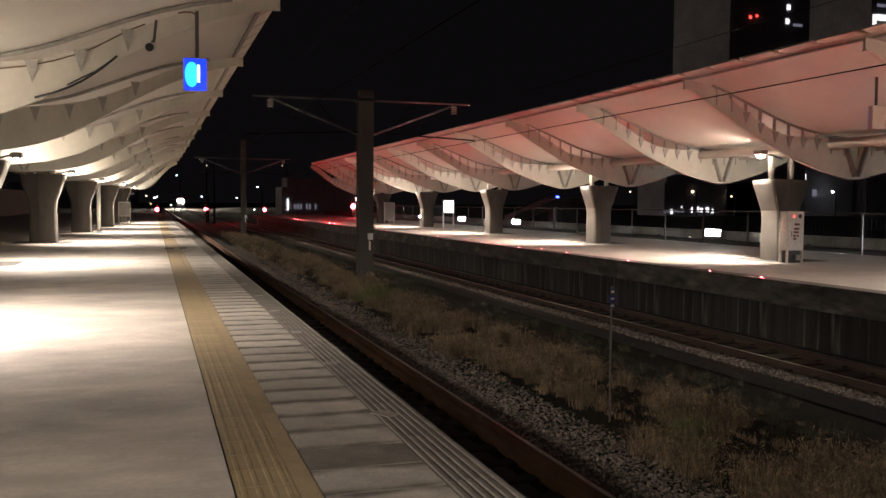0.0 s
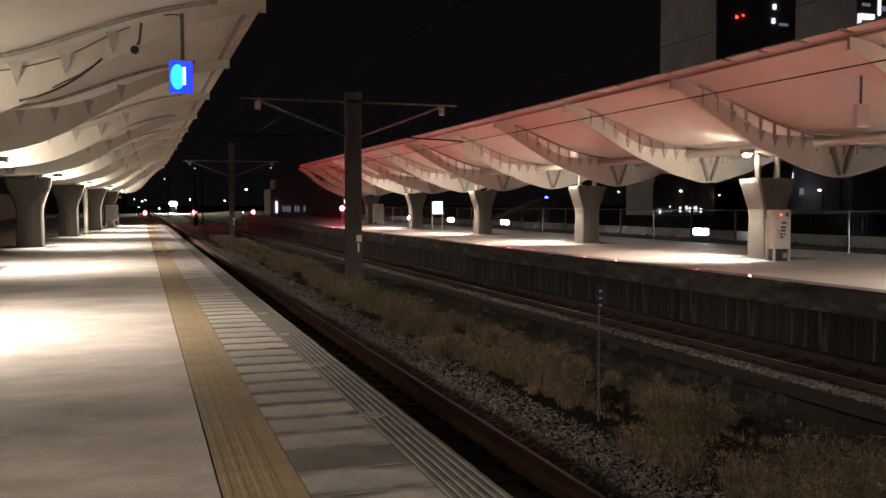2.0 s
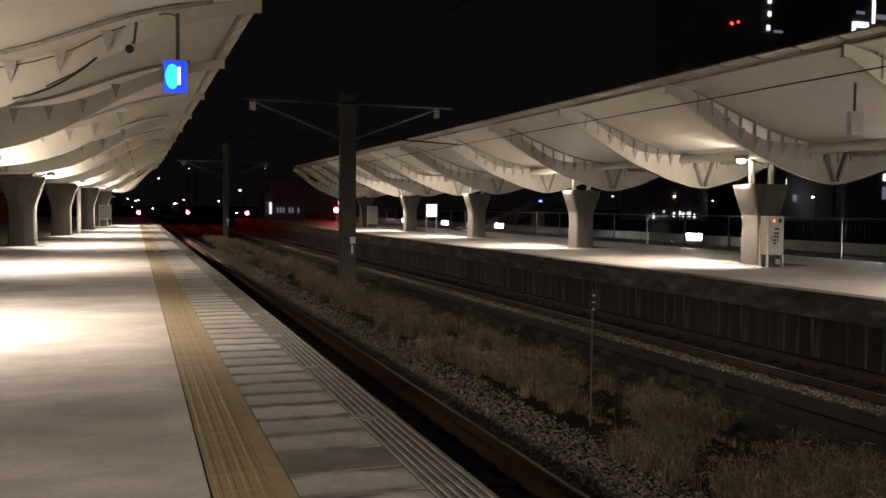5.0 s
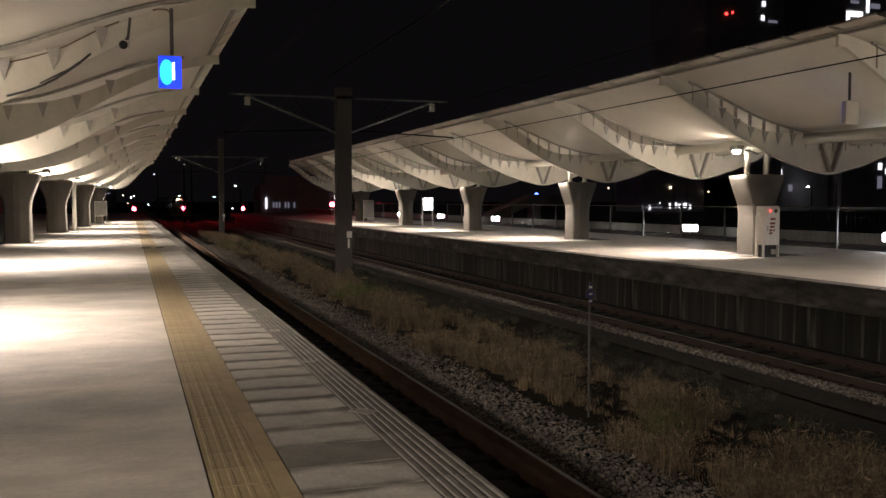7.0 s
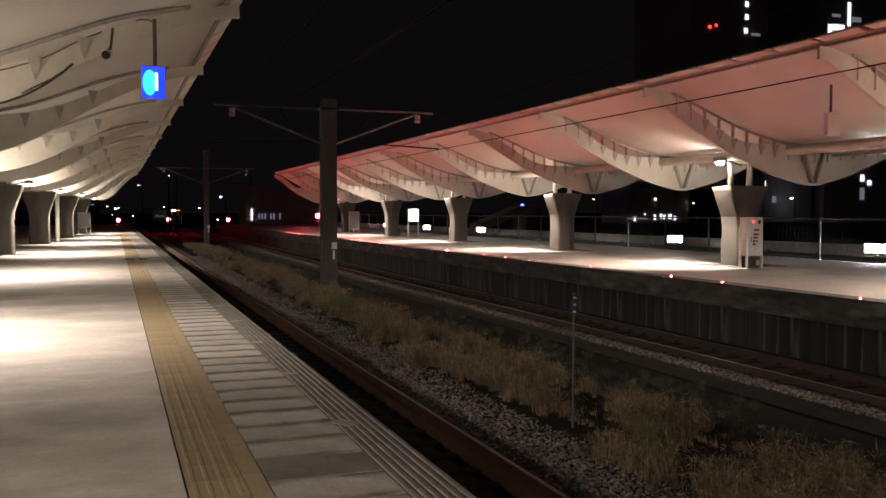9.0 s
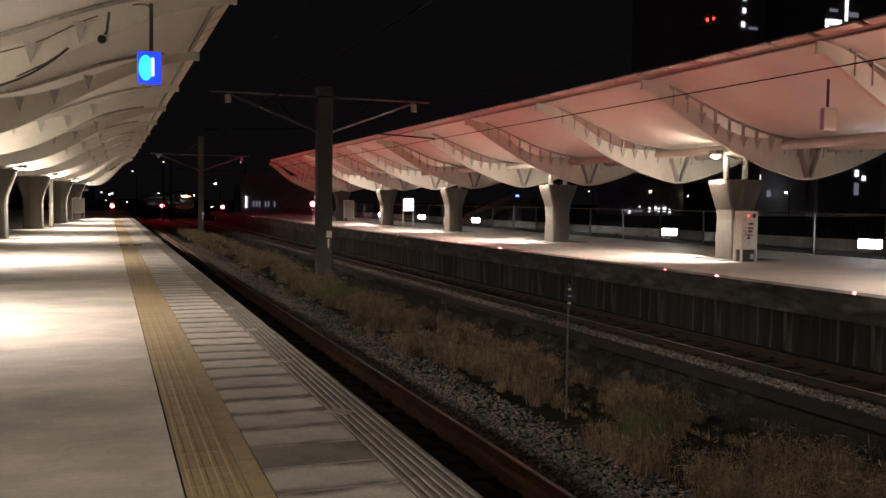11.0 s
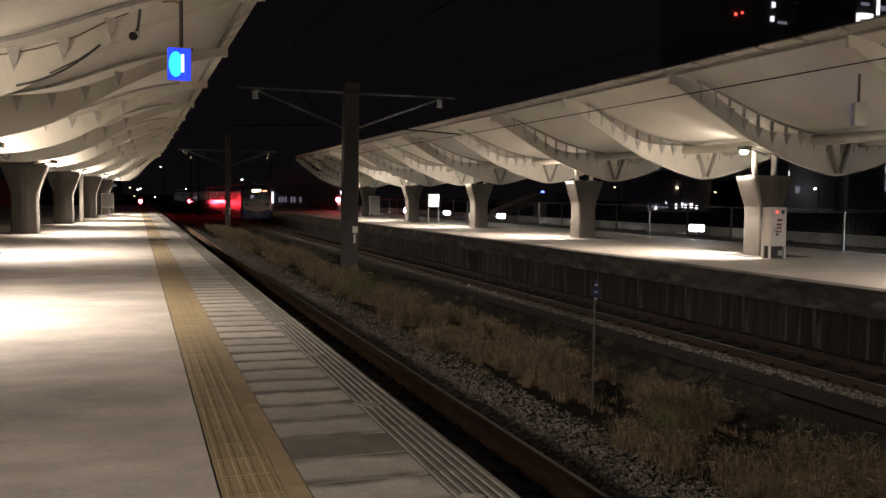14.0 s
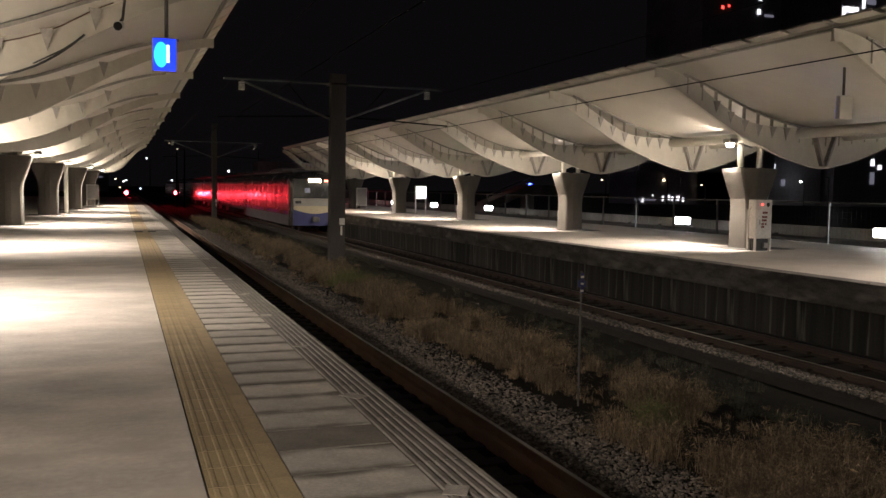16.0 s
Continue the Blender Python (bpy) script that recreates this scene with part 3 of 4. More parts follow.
def build_column(wide, top, head):
    """A flared concrete column with steel struts. wide: its breadth, 1 for the broad kind."""
    col = thing("platform_column", "flared grey concrete column carrying the canopy", "column", group="canopy columns")
    bm = bmesh.new()
    rings = []
    for z, w, d, c in ((0.0, 0.46, 0.40, 0.05), (top * 0.50, 0.44, 0.38, 0.05), (top * 0.62, 0.47, 0.39, 0.05), (top * 0.95, 0.76, 0.46, 0.05), (top, 0.78, 0.48, 0.05)):
        w = w * wide
        pts = [(w - c, -d), (w, -d + c), (w, d - c), (w - c, d), (0.1, d + 0.06), (-0.1, d + 0.06), (-w + c, d), (-w, d - c), (-w, -d + c), (-w + c, -d), (-0.1, -d - 0.06), (0.1, -d - 0.06)]
        rings.append([bm.verts.new((a, b, z)) for a, b in pts])
    for a, b in zip(rings, rings[1:]):
        for i in range(len(a)):
            bm.faces.new((a[i], a[(i + 1) % len(a)], b[(i + 1) % len(a)], b[i]))
    bm.faces.new(rings[0][::-1])
    bm.faces.new(rings[-1])
    part("shaft", bm, COLUMN, col)
    for s in (-1, 1):
        bm = bmesh.new()
        rod(bm, (s * 0.32, 0, top - 0.02), (s * 0.36, 0, head + 0.1), 0.085, 12)
        part("strut", bm, PAINT, col, "white steel strut", smooth=True)
        bm = bmesh.new()
        box(bm, s * 0.32 - 0.16, s * 0.32 + 0.16, -0.16, 0.16, top, top + 0.03)
        part("base_plate", bm, GALV, col)
    bm = bmesh.new()
    rod(bm, (-0.2, 0.44, 0.02), (-0.2, 0.44, top - 0.3), 0.035, 8)
    part("downpipe", bm, PAINT, col, "pale drain pipe")
    bm = bmesh.new()
    box(bm, -1.0, 1.0, -0.85, 0.85, 0.004, 0.012)
    part("base_paving", bm, DARK_PLATE, col, "dark paving round the foot")
    return col


def build_floodlight(x, y, z, side):
    """A small floodlight on a bracket at a column's head. side: the way it leans towards the track."""
    lamp = thing("floodlight", "small lit floodlight fixed on the column head", "floodlight", x, y, z, group="platform floodlights")
    bm = bmesh.new()
    box(bm, -0.13, 0.13, -0.16, 0.16, 0.0, 0.13, 0.02)
    part("housing", bm, GUTTER, lamp)
    bm = bmesh.new()
    bmesh.ops.create_icosphere(bm, subdivisions=3, radius=0.115 if side < 0 else 0.05, matrix=Matrix.Translation((0, 0, -0.02)) @ Matrix.Diagonal((1, 1, 0.72, 1)))
    part("lens", bm, LAMP_GLOW, lamp, "glowing white lens")
    bm = bmesh.new()
    rod(bm, (0, 0, 0.1), (-side * 0.75, 0, -0.1), 0.025, 8)
    part("bracket", bm, GALV, lamp)


def floodlight_lamp(x, y, z, tx, ty, watts, spill, cone, rise):
    d = bpy.data.lights.new("floodlight_light", "SPOT")
    d.energy, d.color, d.spot_size, d.spot_blend, d.shadow_soft_size = watts, LAMP_COLOUR, radians(cone), 0.95, 0.10
    ob = new("floodlight_light", d)
    ob.matrix_basis = look((x, y, z), (tx, ty, 0))
    d = bpy.data.lights.new("floodlight_spill", "SPOT")
    d.energy, d.color, d.shadow_soft_size, d.spot_size, d.spot_blend = spill, LAMP_COLOUR, 0.10, radians(164), 0.7
    new("floodlight_spill", d).matrix_basis = look((x, y, z - 0.06), (x + (tx - x) * 0.5, y + 3.0, z + rise))


# ---- the run of the large structure ----
build_ground()
build_track(TRACK_L, "beside the near platform", RUST, 0.25)
build_track(TRACK_R, "beside the island platform", RUST_DARK, 0.14)
platform_near = build_platform_near()
platform_far = build_platform_far()

LOW_L = [(0, 4.42), (0.5, 4.30), (1.0, 4.15), (1.7, 3.80), (2.2, 3.52), (2.9, 3.08), (3.4, 2.82), (4.25, 2.57), (5.5, 2.46)]
ROOF_L = [(0, 4.62), (1, 4.47), (1.7, 4.27), (2.4, 3.98), (3.2, 3.65), (4.25, 3.42), (5.5, 3.34)]
LOW_R = [(0, 4.34), (0.5, 4.06), (1.06, 3.73), (2.24, 3.08), (3.65, 2.53), (4.95, 2.21)]
ROOF_R = [(0, 4.60), (0.64, 4.52), (1.88, 4.02), (2.74, 3.68), (3.62, 3.45), (4.34, 3.34), (4.95, 3.31)]
RIBS_L = [13.4 + 5.7 * k for k in range(-4, 11)] + [71.5]
RIBS_R = [18.5 + 5.65 * k for k in range(-5, 9)] + [67.2, 71.5]
can_l, XL, lowL, topL = build_canopy("canopy_near", "white steel butterfly canopy with curved ribs over the platform", 1.66, -1, 5.5, LOW_L, ROOF_L, RIBS_L, lambda y: float(np.interp(y, [30, 58, 66, 71.6], [1.0, 0.82, 0.66, 0.48])), 0.20)
can_r, XR, lowR, topR = build_canopy("canopy_far", "white steel butterfly canopy with curved ribs over the island platform", 12.2, 1, 4.95, LOW_R, ROOF_R, RIBS_R, lambda y: float(np.interp(y, [58, 71.6], [1.0, 0.74])), 0.33)

first = build_column(1.0, 2.52, 3.2)
first.matrix_basis = pose(*COLS_L[0], 0)
for x, y in COLS_L[1:]:
    copy_thing(first, pose(x, y, 0))
first = build_column(0.82, 2.28, 3.15)
first.matrix_basis = pose(COL_X_R, COLS_R[0], 0)
for y in COLS_R[1:]:
    copy_thing(first, pose(COL_X_R, y, 0))
for x, y in COLS_L:
    build_floodlight(x + 1.0, y - 0.2, 2.58, 1)
    floodlight_lamp(x + 1.0, y - 0.2, 2.47, x + 2.1, y + 0.1, LAMP_WATTS * 0.60, SPILL_WATTS * 3.0, 146, 0.8)
for y in COLS_R:
    build_floodlight(COL_X_R - 0.86, y - 0.2, 2.97, -1)
    floodlight_lamp(COL_X_R - 0.86, y - 0.2, 2.84, COL_X_R - 1.75, y + 1.4, LAMP_WATTS * 1.0, SPILL_WATTS * 3.5, 118, -0.1)


# ---- overhead line ----
def build_catenary_pole(y, half, top):
    p = thing("catenary_pole", "tall grey concrete mast with steel arms over both tracks", "catenary mast", 6.85, y, 0, group="catenary masts")
    bm = bmesh.new()
    box(bm, -half, half, -0.22, 0.22, -1.5, top, 0.05)
    part("mast", bm, POLE, p)
    for s, reach in ((-1, 3.75), (1, 3.75)):
        bm = bmesh.new()
        rod(bm, (s * 0.24, 0, 5.02), (s * reach, 0, 5.02), 0.03, 8)
        arm = part("arm", bm, GALV, p, "thin steel top arm")
        bm = bmesh.new()
        rod(bm, (s * 0.24, 0, 3.85), (s * 3.2, 0, 4.98), 0.035, 8)
        part("diagonal_arm", bm, GALV, p)
        bm = bmesh.new()
        rod(bm, (s * 1.7, 0, 5.0), (s * 1.05, 0, 4.25), 0.018, 6)
        part("brace", bm, WIRE, p)
        bm = bmesh.new()
        for k in range(4):
            rod(bm, (s * 3.18, 0, 4.68 + k * 0.07), (s * 3.18, 0, 4.72 + k * 0.07), 0.10, 10)
        part("insulator", bm, CABINET, p, "pale ribbed insulator")
        bm = bmesh.new()
        rod(bm, (s * 0.24, 0, 3.95), (s * 3.95, 0, 3.78), 0.025, 8)
        part("steady_arm", bm, WIRE, p)
        bm = bmesh.new()
        box(bm, s * 0.02 - 0.30, s * 0.02 + 0.30, -0.25, 0.25, 4.98, 5.06, 0.01)
        part("clamp", bm, STEEL_DARK, p)
    bm = bmesh.new()
    box(bm, 0.05, 0.23, -0.235, -0.222, 0.30, 0.52)
    part("mast_plate", bm, CABINET, p, "small pale plate with a mast code")
    bm = bmesh.new()
    box(bm, 0.09, 0.15, -0.236, -0.222, -0.05, 0.26)
    part("mast_tag", bm, CABINET, p)


def build_wires():
    for x in (TRACK_L, TRACK_R):
        line = thing("overhead_wire", "thin dark overhead wire above the track", "overhead wire", group="overhead wires")
        bm = bmesh.new()
        rod(bm, (x, -60, 3.74), (x, 400, 3.74), 0.011, 6)
        part("contact_wire", bm, WIRE, line)
        bm = bmesh.new()
        rod(bm, (x, -60, 4.95), (x, 400, 4.95), 0.006, 6)
        part("messenger_wire", bm, WIRE, line)


# ---- things on the near platform ----
def letter(text, size, mat, parent, m, name="numeral", depth=0.004):
    c = bpy.data.curves.new(name, "FONT")
    c.body, c.size, c.extrude, c.align_x, c.align_y = text, size, depth, "CENTER", "CENTER"
    tmp = bpy.data.objects.new(name, c)
    me = bpy.data.meshes.new_from_object(tmp)
    bpy.data.objects.remove(tmp)
    me.materials.append(mat)
    ob = new(name, me)
    ob.parent = parent
    ob.matrix_basis = m
    return ob


def build_number_sign(x, y, z, rz, rod_top, casing):
    s = thing("platform_number_sign", "blue lit platform number sign hung from the canopy", "sign", x, y, z, rz, group="platform number signs")
    bm = bmesh.new()
    box(bm, -0.163, 0.163, -0.06, 0.06, -0.232, 0.232, 0.012)
    part("casing", bm, casing, s, "painted sign casing")
    bm = bmesh.new()
    box(bm, -0.152, 0.152, -0.068, -0.062, -0.221, 0.221)
    part("lit_face", bm, SIGN_BLUE, s, "glowing blue face")
    bm = bmesh.new()
    rod(bm, (-0.055, -0.074, 0.0), (-0.055, -0.069, 0.0), 0.11, 28)
    bmesh.ops.scale(bm, vec=(0.85, 1, 1.6), verts=bm.verts)
    part("lit_disc", bm, SIGN_CYAN, s, "glowing cyan oval")
    letter("1", 0.36, SIGN_WHITE, s, pose(0.045, -0.078, 0.0, 90), "numeral")
    bm = bmesh.new()
    rod(bm, (0.03, 0, 0.25), (0.03, 0, rod_top - z), 0.028, 10)
    part("hanger", bm, STEEL_DARK, s, "steel hanging tube")


def build_cctv(x, y, z):
    c = thing("security_camera", "small security camera on a bracket under the canopy", "camera", x, y, z)
    bm = bmesh.new()
    rod(bm, (0.07, 0, 0.42), (0.04, 0, 0.16), 0.018, 8)
    rod(bm, (0.04, 0, 0.16), (-0.02, 0, 0.06), 0.022, 8)
    part("bracket", bm, STEEL_DARK, c)
    bm = bmesh.new()
    box(bm, -0.06, 0.06, -0.16, 0.10, 0.0, 0.10, 0.015)
    part("body", bm, CABINET, c)
    bm = bmesh.new()
    rod(bm, (-0.02, -0.2, 0.03), (-0.02, -0.15, 0.03), 0.055, 14)
    part("lens_hood", bm, BLACK, c)


def build_cable(name, label, points, r):
    """One bent tube through the points."""
    bm = bmesh.new()
    rings = []
    for k, p in enumerate(points):
        d = (Vector(points[min(k + 1, len(points) - 1)]) - Vector(points[max(k - 1, 0)])).normalized()
        u = d.orthogonal().normalized() if not rings else (u - d * u.dot(d)).normalized()
        v = d.cross(u)
        rings.append([bm.verts.new(Vector(p) + (u * math.cos(a) + v * math.sin(a)) * r) for a in (math.tau * q / 7 for q in range(7))])
    for a, b in zip(rings, rings[1:]):
        for q in range(7):
            bm.faces.new((a[q], a[(q + 1) % 7], b[(q + 1) % 7], b[q]))
    bm.faces.new(rings[0][::-1])
    bm.faces.new(rings[-1])
    tagged(part(name, bm, BLACK if name == "hanging_cable" else RUST, smooth=True), label, "cable")


def build_board(x, y, w, h, legs, lit, label, group=""):
    b = thing("notice_board", label, "notice board", x, y, 0, group=group)
    for s in (-1, 1):
        bm = bmesh.new()
        box(bm, s * (w / 2 - 0.03) - 0.03, s * (w / 2 - 0.03) + 0.03, -0.03, 0.03, 0, h)
        part("post", bm, CABINET, b)
    bm = bmesh.new()
    box(bm, -w / 2 + 0.0, w / 2, -0.09, 0.09, legs, h, 0.015)
    part("frame", bm, CABINET, b)
    bm = bmesh.new()
    box(bm, -w / 2 + 0.05, w / 2 - 0.05, -0.097, -0.091, legs + 0.05, h - 0.05)
    part("panel", bm, BOARD_WHITE if lit else TRAIN_WHITE, b, "glowing white panel" if lit else "pale printed panel")
    if not lit:
        for i in range(4):
            bm = bmesh.new()
            box(bm, -w / 2 + 0.27, w / 2 - 0.27 - 0.06 * (i % 2), -0.103, -0.098, h - 0.27 - i * 0.14, h - 0.22 - i * 0.14)
            part("print_bar", bm, GUTTER, b)


def build_pipe_post():
    p = thing("pipe_post", "pale painted steel pipe post beside the platform column", "post", -2.74, 50.0, 0)
    bm = bmesh.new()
    rod(bm, (0, 0, 0), (0, 0, 2.55), 0.105, 16)
    part("tube", bm, PAINT, p, smooth=True)
    bm = bmesh.new()
    rod(bm, (0, 0, 0.0), (0, 0, 0.03), 0.17, 16)
    part("foot_plate", bm, GALV, p)


# ---- things on the far platform ----
def build_cabinet():
    c = thing("equipment_cabinet", "pale painted fire cabinet with a red lamp beside the column", "cabinet", 16.56, 20.05, 0)
    bm = bmesh.new()
    box(bm, -0.37, 0.37, -0.16, 0.16, 0.34, 1.40, 0.015)
    body = part("body", bm, CABINET, c)
    bm = bmesh.new()
    box(bm, -0.33, 0.33, -0.172, -0.163, 0.38, 1.16, 0.004)
    part("door", bm, CABINET, body)
    for x in (-0.34, 0.34):
        for y in (-0.13, 0.13):
            bm = bmesh.new()
            box(bm, x - 0.03, x + 0.03, y - 0.03, y + 0.03, 0, 0.34)
            part("leg", bm, CABINET, c)
    bm = bmesh.new()
    box(bm, -0.30, 0.30, -0.1, 0.14, 0.0, 0.33)
    part("plinth", bm, BLACK, c, "dark plinth")
    bm = bmesh.new()
    rod(bm, (-0.1, -0.20, 1.27), (-0.1, -0.16, 1.27), 0.026, 14)
    part("alarm_lamp", bm, LAMP_RED, c, "glowing red lamp")
    bm = bmesh.new()
    rod(bm, (0.17, -0.19, 1.27), (0.17, -0.16, 1.27), 0.06, 16)
    part("bell", bm, BLACK, c, "black round bell")
    for i, (a, b, z) in enumerate(((-0.08, 0.16, 1.05), (-0.1, 0.14, 0.93), (-0.1, 0.12, 0.84), (-0.12, 0.0, 0.74), (0.04, 0.12, 0.74), (-0.12, 0.02, 0.66))):
        bm = bmesh.new()
        box(bm, a, b, -0.178, -0.173, z - 0.03, z + 0.03)
        part("print_bar", bm, RED_PAINT, body)
    bm = bmesh.new()
    box(bm, -0.22, -0.19, -0.19, -0.173, 0.72, 0.86)
    part("handle", bm, GALV, body)
    bm = bmesh.new()
    box(bm, 0.02, 0.2, -0.2, -0.12, 0.08, 0.22, 0.01)
    part("socket_box", bm, TRAIN_WHITE, c, "small white box under the cabinet")
    bm = bmesh.new()
    rod(bm, (-0.48, 0.05, 0), (-0.48, 0.05, 1.1), 0.03, 8)
    rod(bm, (-0.48, 0.05, 1.1), (-0.37, 0.05, 1.2), 0.03, 8)
    part("conduit", bm, CABINET, c)
    c.scale.x = 0.72


def build_warning_lights():
    """A row of half-round lights in the coping; turned over, they shine into their housing."""
    row = thing("warning_lights", "row of red warning lights set in the platform edge", "warning lights", 12.40, 0, 0.006)
    bm = bmesh.new()
    bmesh.ops.create_icosphere(bm, subdivisions=2, radius=0.023)
    bmesh.ops.delete(bm, geom=[v for v in bm.verts if v.co.z < -0.001], context="VERTS")
    bmesh.ops.scale(bm, vec=(1, 1, 0.55), verts=bm.verts)
    bmesh.ops.translate(bm, vec=(0, 0, 0.004), verts=bm.verts)
    me = bpy.data.meshes.new("warning_light")
    bm.to_mesh(me)
    bm.free()
    me.materials.append(LED_RED)
    bm = bmesh.new()
    n = 14
    rim = [[bm.verts.new((r * math.cos(k * math.tau / n), r * math.sin(k * math.tau / n), z)) for k in range(n)] for r, z in ((0.036, 0.0), (0.034, 0.0135), (0.028, 0.0135), (0.027, 0.0))]
    for a, b in zip(rim, rim[1:]):
        for k in range(n):
            bm.faces.new((a[k], a[(k + 1) % n], b[(k + 1) % n], b[k]))
    ring = bpy.data.meshes.new("collar")
    bm.to_mesh(ring)
    bm.free()
    ring.materials.append(BLACK)
    for i in [k for k in range(46) if k not in (6, 9)]:
        light = piece("warning_light", me, row, 0, 2.6 + i * 1.9, 0)
        piece("collar", ring, light)
    return row


# ---- the line side ----
def build_marker():
    m = thing("track_marker", "thin rusty marker rod with a small blue plate", "marker", 5.6, 10.15, -1.36)
    bm = bmesh.new()
    rod(bm, (0, 0, 0), (0, 0, 1.86), 0.014, 8)
    part("rod", bm, STEEL_DARK, m)
    bm = bmesh.new()
    box(bm, -0.06, 0.06, -0.025, -0.015, 1.66, 1.74, 0.004)
    box(bm, -0.02, 0.02, -0.025, -0.015, 1.58, 1.84)
    part("plate", bm, TRAIN_BLUE, m, "small dark blue plate")
    for z in (1.61, 1.70, 1.79):
        bm = bmesh.new()
        box(bm, -0.022, 0.022, -0.030, -0.026, z - 0.012, z + 0.012)
        part("print_bar", bm, CABINET, m)


def build_signal(x, y, z, base, label):
    s = thing("railway_signal", label, "signal", x, y, base, group="railway signals")
    bm = bmesh.new()
    rod(bm, (0, 0, 0), (0, 0, z - base + 0.3), 0.06, 10)
    part("post", bm, GALV, s)
    bm = bmesh.new()
    box(bm, -0.2, 0.2, -0.12, 0.1, z - base - 0.22, z - base + 0.75, 0.03)
    part("head", bm, BLACK, s)
    # Lens made wider than the head, its size standing for the lamp's bloom.
    bm = bmesh.new()
    rod(bm, (0, -0.2, z - base), (0, -0.125, z - base), 0.25, 16)
    part("lens", bm, LENS_RED, s, "glowing red lens widened to show bloom")


def build_fence():
    f = thing("mesh_fence", "wire mesh fence with steel posts behind the island platform", "fence")
    post = box_mesh("fence_post", -0.03, 0.03, -0.03, 0.03, -1.3, 1.36, FENCE_STEEL)
    bm = bmesh.new()
    for k in range(15):
        y = k * 0.2
        box(bm, -0.0015, 0.0015, y - 0.0015, y + 0.0015, -0.6, 1.3)
    for k in range(10):
        z = -0.6 + k * 0.2
        box(bm, -0.0015, 0.0015, 0, 3.0, z - 0.0015, z + 0.0015)
    mesh = bpy.data.meshes.new("fence_mesh")
    bm.to_mesh(mesh)
    bm.free()
    mesh.materials.append(FENCE_STEEL)
    rail = box_mesh("fence_rail", -0.02, 0.02, 0, 3.0, 1.29, 1.34, FENCE_STEEL)
    for i in range(30):
        y = 2.8 + i * 3.0
        piece("fence_post", post, f, 22.5, y, 0)
        piece("fence_mesh", mesh, f, 22.5, y, 0)
        piece("fence_rail", rail, f, 22.5, y, 0)


def build_guard_rail():
    g = thing("guard_rail", "low steel guard rail behind the fence", "guard rail")
    post = box_mesh("guard_post", -0.06, 0.06, -0.06, 0.06, -1.3, 0.12, FENCE_STEEL)
    for i in range(34):
        piece("guard_post", post, g, 23.4, 4 + i * 2.6, 0)
    bm = bmesh.new()
    extrude_y(bm, [(23.28, -0.28), (23.33, -0.2), (23.28, -0.1), (23.33, 0.0), (23.28, 0.08), (23.26, 0.08), (23.31, 0.0), (23.26, -0.1), (23.31, -0.2), (23.26, -0.28)], 2, 95)
    part("guard_beam", bm, FENCE_STEEL, g)
    bm = bmesh.new()
    box(bm, 25.6, 25.85, -10, 140, -1.4, 0.35)
    tagged(part("wall_boundary", bm, WALL_FAR), "low grey concrete boundary wall", "wall", kind="structure")


def build_west_wall():
    bm = bmesh.new()
    box(bm, -14.3, -14.0, -14, 118, -1.5, 2.7)
    tagged(part("wall_west", bm, BRICK_WALL), "plain brown boundary wall behind the near platform", "wall", kind="structure")


def build_ground_lamp(y):
    g = thing("ground_floodlight", "low white floodlight beyond the fence", "floodlight", 24.0, y, 0, group="ground floodlights")
    bm = bmesh.new()
    rod(bm, (0, 0, -1.3), (0, 0, 0.2), 0.05, 8)
    part("post", bm, GALV, g)
    bm = bmesh.new()
    box(bm, -0.18, 0.12, -0.36, 0.36, 0.16, 0.50, 0.03)
    part("housing", bm, STEEL_DARK, g)
    bm = bmesh.new()
    box(bm, -0.20, -0.183, -0.33, 0.33, 0.19, 0.47, 0.006)
    box(bm, -0.15, 0.09, -0.378, -0.362, 0.19, 0.47, 0.006)
    part("lens", bm, LENS_WHITE, g, "glowing white lens")


# ---- distance ----
def build_tower(name, label, x0, x1, y0, y1, top, windows, mat=None):
    b = thing(name, label, "building", (x0 + x1) / 2, (y0 + y1) / 2, -1.4)
    w, d = (x1 - x0) / 2, (y1 - y0) / 2
    bm = bmesh.new()
    box(bm, -w, w, -d, d, 0, top + 1.4, 0.1)
    body = part("wall", bm, mat or BUILDING, b)
    bm = bmesh.new()
    box(bm, -w + 1, w - 1, -d + 1, d - 1, top + 1.4, top + 3.0)
    part("roof_parapet", bm, BUILDING, b)
    for x, z, sx, sz, lit in windows:
        bm = bmesh.new()
        x -= (x0 + x1) / 2
        box(bm, x - sx / 2, x + sx / 2, -d - 0.12, -d - 0.02, z + 1.4 - sz / 2, z + 1.4 + sz / 2)
        part("window", bm, WINDOW_GLOW if lit == 1 else WINDOW_DIM if lit == 0 else LAMP_RED, b, "lit window" if lit < 2 else "red obstruction light")
    return b


def build_street_lamp(x, y, top, glow_mat, r=0.3):
    steel = GALV if glow_mat == GALV else WIRE
    s = thing("street_lamp", "distant lit street lamp on a steel pole", "street lamp", x, y, -1.3, group="street lamps")
    bm = bmesh.new()
    rod(bm, (0, 0, 0), (0, 0, top + 1.3), 0.12, 8, 0.07)
    rod(bm, (0, 0, top + 1.25), (-0.9, 0, top + 1.4), 0.06, 6)
    part("pole", bm, steel, s)
    bm = bmesh.new()
    bmesh.ops.create_icosphere(bm, subdivisions=2, radius=r, matrix=Matrix.Translation((-0.9, 0, top + 1.3)))
    bmesh.ops.scale(bm, vec=(1, 1, 0.7), space=Matrix.Translation((0.9, 0, -top - 1.3)), verts=bm.verts)
    part("lamp_head", bm, glow_mat, s, "glowing lamp head")


